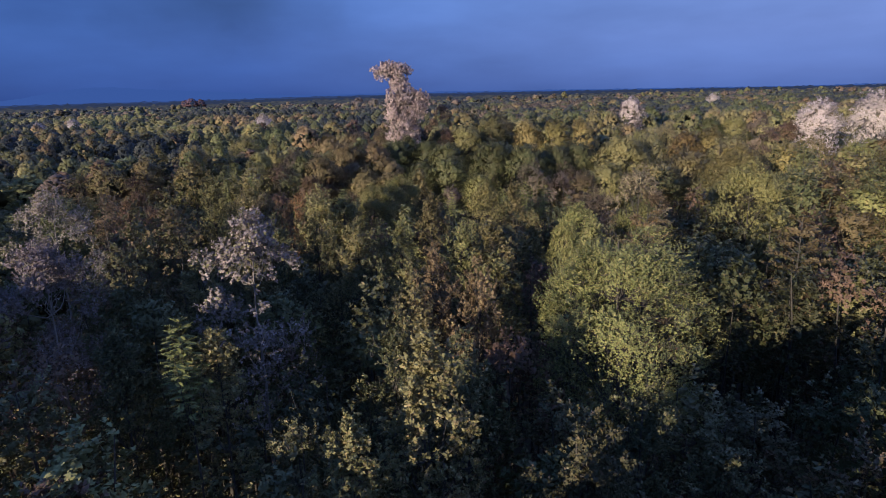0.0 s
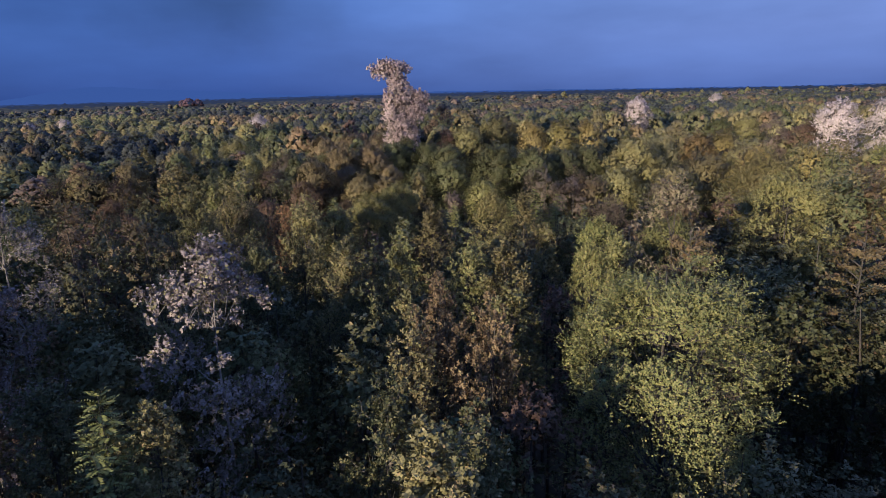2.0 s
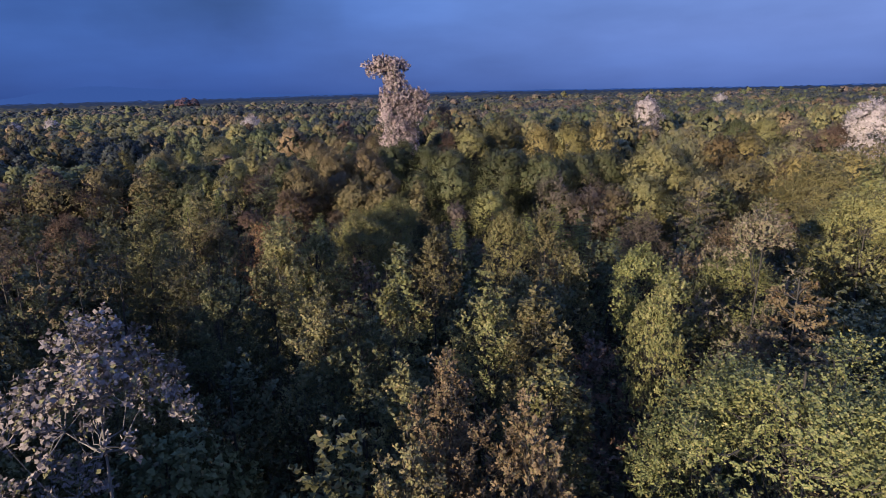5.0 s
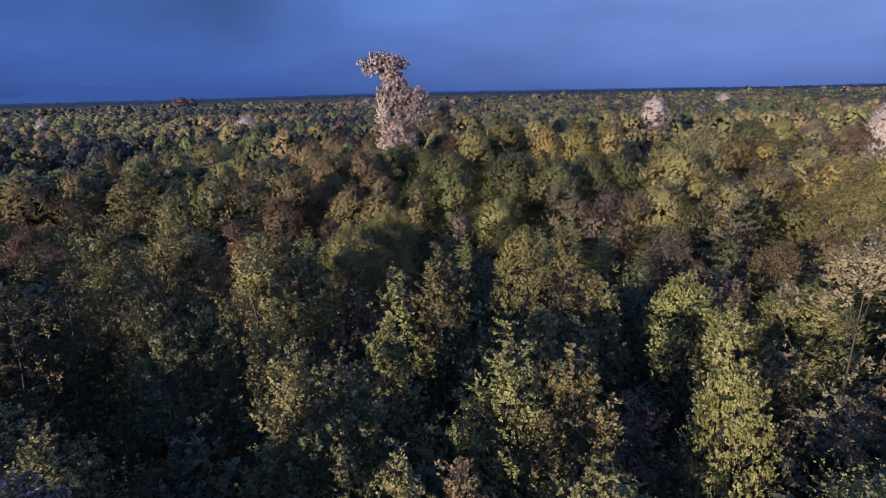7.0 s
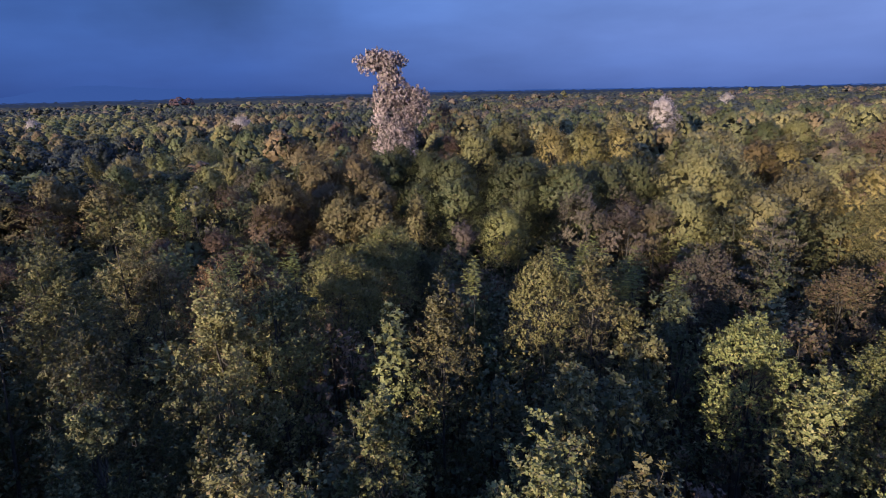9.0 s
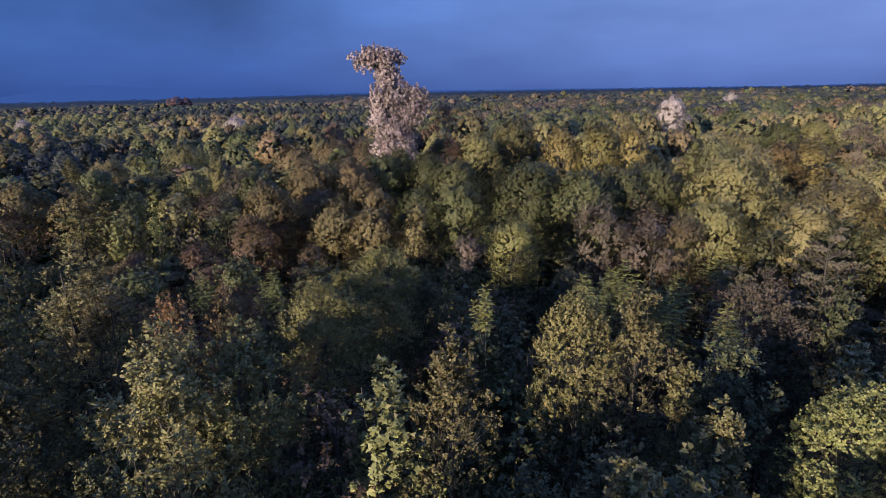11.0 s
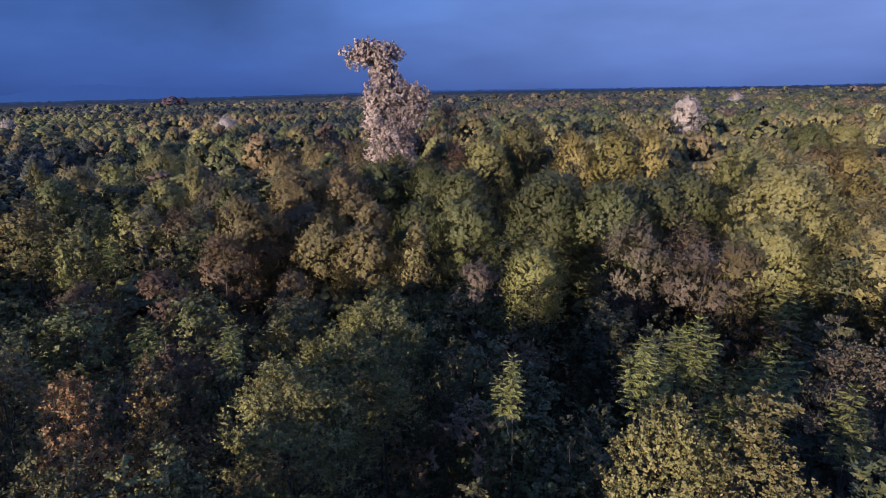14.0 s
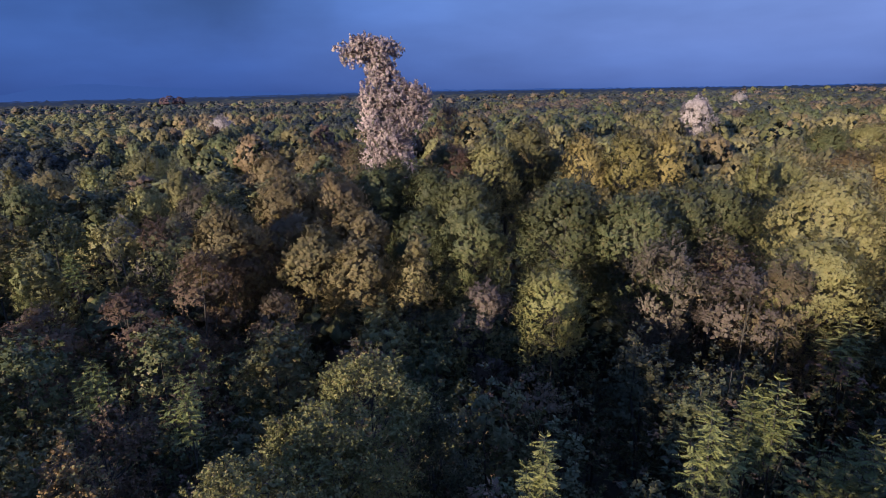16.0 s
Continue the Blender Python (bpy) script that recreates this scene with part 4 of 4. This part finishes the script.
def kind_at(x, y):
    """Which kind grows where: greens to the west, olive and gold to the east, rust in between."""
    a, b = noise.noise((x * 0.035, y * 0.035, 3.1)), dice.random()
    if y > 112:
        c = noise.noise((x * 0.02, y * 0.014, 8.4)) + 0.35 * (b - 0.5)
        # far off, dark muted kinds put haze and shade into the leaf colour
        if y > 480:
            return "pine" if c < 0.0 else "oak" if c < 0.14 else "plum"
        if x < -0.36 * y:
            return "pine" if c < -0.06 else "russet_oak" if c < 0.06 else "alder" if c < 0.16 else "oak" if c < 0.28 else "birch"
        if x < 0.1 * y:
            # beyond 205 the darker kinds carry the haze in their colour
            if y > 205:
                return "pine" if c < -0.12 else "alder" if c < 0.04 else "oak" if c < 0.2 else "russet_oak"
            return "oak" if c < -0.12 else "russet_oak" if c < 0.14 else "hornbeam" if c < 0.2 else "lime" if c < 0.32 else "birch"
        # the same on this side: haze comes from darker leaf colours
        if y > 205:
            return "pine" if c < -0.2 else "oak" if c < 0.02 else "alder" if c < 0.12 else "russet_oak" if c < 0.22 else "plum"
        return "oak" if c < -0.14 else "lime" if c < 0.12 else "russet_oak" if c < 0.22 else "linden"
    east = (x - 0.18 * y) / (0.30 * abs(y) + 14)
    if east > 0.15 + 0.5 * a:
        order = ("lime", "lime", "oak", "beech", "lime", "maple", "birch", "russet_oak", "lime", "linden")
    elif a > 0.22:
        order = ("hornbeam", "plum", "oak", "hornbeam", "lime", "alder")
    elif a < -0.18:
        order = ("birch", "alder", "birch", "linden", "alder")
    else:
        order = ("alder", "oak", "alder", "birch", "hornbeam", "oak", "alder", "lime")
    return order[int(b * len(order))]


def spots(y0, y1, step, slope, margin):
    """Jittered places between two distances, inside a wedge that opens along the flight."""
    out = []
    y = y0
    while y < y1:
        half = slope * max(y, 0) + margin
        x = -half + dice.uniform(0, step)
        while x < half:
            out.append((x + dice.uniform(-0.5, 0.5) * step, y + dice.uniform(-0.5, 0.5) * step))
            x += step
        y += step * 0.87
    return out


def free(x, y, r):
    return all((x - a) ** 2 + (y - b) ** 2 > (0.62 * (c + r)) ** 2 for a, b, c in TAKEN)


understory = []
for x, y in spots(-60, 112, 4.6, 0.86, 32):
    kind = kind_at(x, y)
    seen = y > 5 and abs(x) < 0.80 * y + 7
    near = y < 71 and abs(x) < 30
    r = dice.uniform(1.9, 2.8) * (1.0 if near else 1.3)
    if near:
        shade = (50 < y and -28 < x < 18) or (y < 24 and x > 5) or (y < 17 and x > 1)
        top = dice.uniform(12.6, 15.4) if shade else dice.uniform(15.8, 18.0) if x > -4 else dice.uniform(15.2, 17.8) if x > -12 else dice.uniform(17.0, 19.2) if 40 < y < 60 else dice.uniform(15.5, 18.2)
    else:
        top = dice.uniform(10.0, 13.5) if y < 84 and -28 < x < 6 else dice.uniform(15.5, 18.4) if y > 84 and x < 4 else dice.uniform(12.5, 16.0) + (4.0 if x > 25 and y < 80 else 2.6 if x > 4 and y < 84 else 0)
    # trees out of view are added, their heights set to cast shade
    if not seen and -8 < x < 4 and -6 < y < 6:
        top = dice.uniform(19, 21) if y > 0 else dice.uniform(21.5, 23)
    elif not seen:
        top = dice.uniform(19.3, 20.8) if 1 < y < 9 and -3 < x < 3 else dice.uniform(15.0, 18.0) if y < 10 and -12 < x < 2 else dice.uniform(19, 22) if y < 10 and 2 <= x < 24 else dice.uniform(20.6, 22.6) if x < -13 and y < 5 else dice.uniform(19.0, 21.6) if x < -19 and 12 < y < 24 else dice.uniform(21.5, 24.8) if x < -19 and y < 24 else dice.uniform(18.4, 21.0) if x < -13 and y < 24 else dice.uniform(23.4, 25.6) if y < -6 and -14 < x < 6 else dice.uniform(15.5, 19.5)
    elif near:
        # dark kinds here: part of the shade is put into the leaf colour
        order = ("alder", "oak", "alder", "hornbeam", "alder", "birch") if x > 2 else ("alder", "oak", "alder", "birch", "hornbeam")
        kind = ("alder", "oak", "hornbeam")[int(dice.random() * 3)] if shade else order[int(dice.random() * len(order))]
    if free(x, y, r * (0.6 if near else 1.0)):
        understory.append((kind, x, y, top, r, seen))
close = [s[:5] for s in understory if s[5]]
close.sort(key=lambda s: math.hypot(s[1], max(s[2] - 40, 0)))
for kind, x, y, top, r in close[:300]:
    plant(kind, x, y, top, r, 2)


def thicket(name, places, level, label, variants=4):
    """Many trees in one mesh, for woods that nobody could count."""
    store, verts, mats, tint, base = {}, [], [], [], 0
    slots = [*LEAF, "bark"]
    quads, tufts, bent = [], [], []
    for kind, x, y, top, r in places:
        key = (kind, int(dice.integers(variants)))
        if key not in store:
            (wv, wq), (lv, lf, tf, nv) = tree_arrays(kind, 900 + 31 * len(store) + level, level)
            if level in (4, 5):                                # trunks out of sight under the closed canopy
                wv, wq = wv[:0], wq[:0]
            v = np.concatenate([lv, wv])
            q = np.concatenate([lf, wq + len(lv)])
            # core faces take the dark colour that stands for shade between leaves
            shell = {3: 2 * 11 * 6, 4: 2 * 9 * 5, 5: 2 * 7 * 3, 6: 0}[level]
            mi = np.concatenate([np.full(len(lf) - shell, slots.index(KINDS[kind][0])), np.full(shell, slots.index("shade_core")), np.full(len(wq), len(slots) - 1)])
            store[key] = (v, q, mi, len(lv), np.concatenate([tf, np.zeros(len(wv))]), np.concatenate([nv, unit(wv * (1, 1, 0))]))
        v, q, mi, leafy, tf, nv = store[key]
        a = dice.uniform(0, 6.283)
        s = r / KINDS[kind][2]
        c, n = math.cos(a) * s, math.sin(a) * s
        z = ground_height(x, y) - 0.05
        tall = (top - z) / H0
        deep = tall if level == 6 else min(max(s, 0.6), tall)
        w = np.stack([v[:, 0] * c - v[:, 1] * n + x, v[:, 0] * n + v[:, 1] * c + y, z + np.concatenate([top - z - (H0 - v[:leafy, 2]) * deep, v[leafy:, 2] * tall])], 1)
        verts.append(w), quads.append(q + base), mats.append(mi), tufts.append(tf)
        ca, sa = math.cos(a), math.sin(a)
        bent.append(np.stack([nv[:, 0] * ca - nv[:, 1] * sa, nv[:, 0] * sa + nv[:, 1] * ca, nv[:, 2]], 1))
        tint.append(np.full(len(w), dice.random()))
        base += len(w)
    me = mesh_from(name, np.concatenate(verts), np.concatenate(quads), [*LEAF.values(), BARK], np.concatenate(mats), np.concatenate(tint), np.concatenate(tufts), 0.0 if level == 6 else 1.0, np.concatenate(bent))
    tagged(new(name, me), label, "woods", kind="stuff")


thicket("forest_trees", close[300:], 3, "mixed forest trees in green, olive and rust close together")
thicket("woods_around", [s[:5] for s in understory if not s[5]], 4, "unseen mixed forest trees added beside and behind, with heights set to cast shade")
middle = []
for x, y in spots(112, 205, 5.2, 0.84, 14):                # slender trees to the west
    if x < 0.15 * y:
        kind, r = kind_at(x, y), dice.uniform(2.3, 3.5)
        if free(x, y, r):
            middle.append((kind, x, y, dice.uniform(12.6, 18.4) + (0.8 if y > 140 else 0), r))
for x, y in spots(112, 205, 6.0, 0.84, 14):                # broader crowns to the east
    if x >= 0.15 * y:
        kind, r = kind_at(x, y), dice.uniform(2.9, 4.2)
        if free(x, y, r):
            middle.append((kind, x, y, dice.uniform(14.2, 19.0) + (1.4 if y > 140 else 0), r))
thicket("woods", middle, 3, "mixed autumn woods of dense green, olive and brown crowns")
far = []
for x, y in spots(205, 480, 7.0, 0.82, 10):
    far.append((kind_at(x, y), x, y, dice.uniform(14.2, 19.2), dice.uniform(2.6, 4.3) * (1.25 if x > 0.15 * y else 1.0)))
thicket("far_woods", far, 4, "far flat woods, haze put into their dull green and brown")
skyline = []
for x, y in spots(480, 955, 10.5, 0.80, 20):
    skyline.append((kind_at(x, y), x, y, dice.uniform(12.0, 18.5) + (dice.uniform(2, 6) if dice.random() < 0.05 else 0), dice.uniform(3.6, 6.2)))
thicket("skyline_woods", skyline, 5, "endless woods that reach to the skyline, haze and shade in their dark colour")

# bushes that close the view to the ground
shrubs = []
for x, y in spots(-6, 100, 3.2, 0.80, 10):
    shrubs.append((("alder", "oak", "hornbeam", "alder")[int(dice.random() * 4)], x, y, dice.uniform(7.0, 11.5) if y > 66 else dice.uniform(9.5, 13.6), dice.uniform(1.8, 2.8)))
for x, y in spots(3, 52, 2.9, 0.80, 3):
    if x < 1:
        shrubs.append((("alder", "oak", "alder")[int(dice.random() * 3)], x, y, dice.uniform(9.0, 13.0), dice.uniform(1.7, 2.5)))
for x, y in spots(-58, 100, 6.0, 0.84, 30):
    if y < -6 or abs(x) > 0.80 * max(y, 0) + 10:
        shrubs.append((("alder", "oak", "hornbeam", "alder")[int(dice.random() * 4)], x, y, dice.uniform(6.0, 11.0), dice.uniform(2.2, 3.2)))
by_path = [s for s in shrubs if abs(s[1]) < 30 and 0 < s[2] < 80]
thicket("undergrowth", by_path, 6, "dark undergrowth of bushes between the trunks")
thicket("undergrowth", [s for s in shrubs if not (abs(s[1]) < 30 and 0 < s[2] < 80)], 4, "dark undergrowth of bushes in the deep shade")
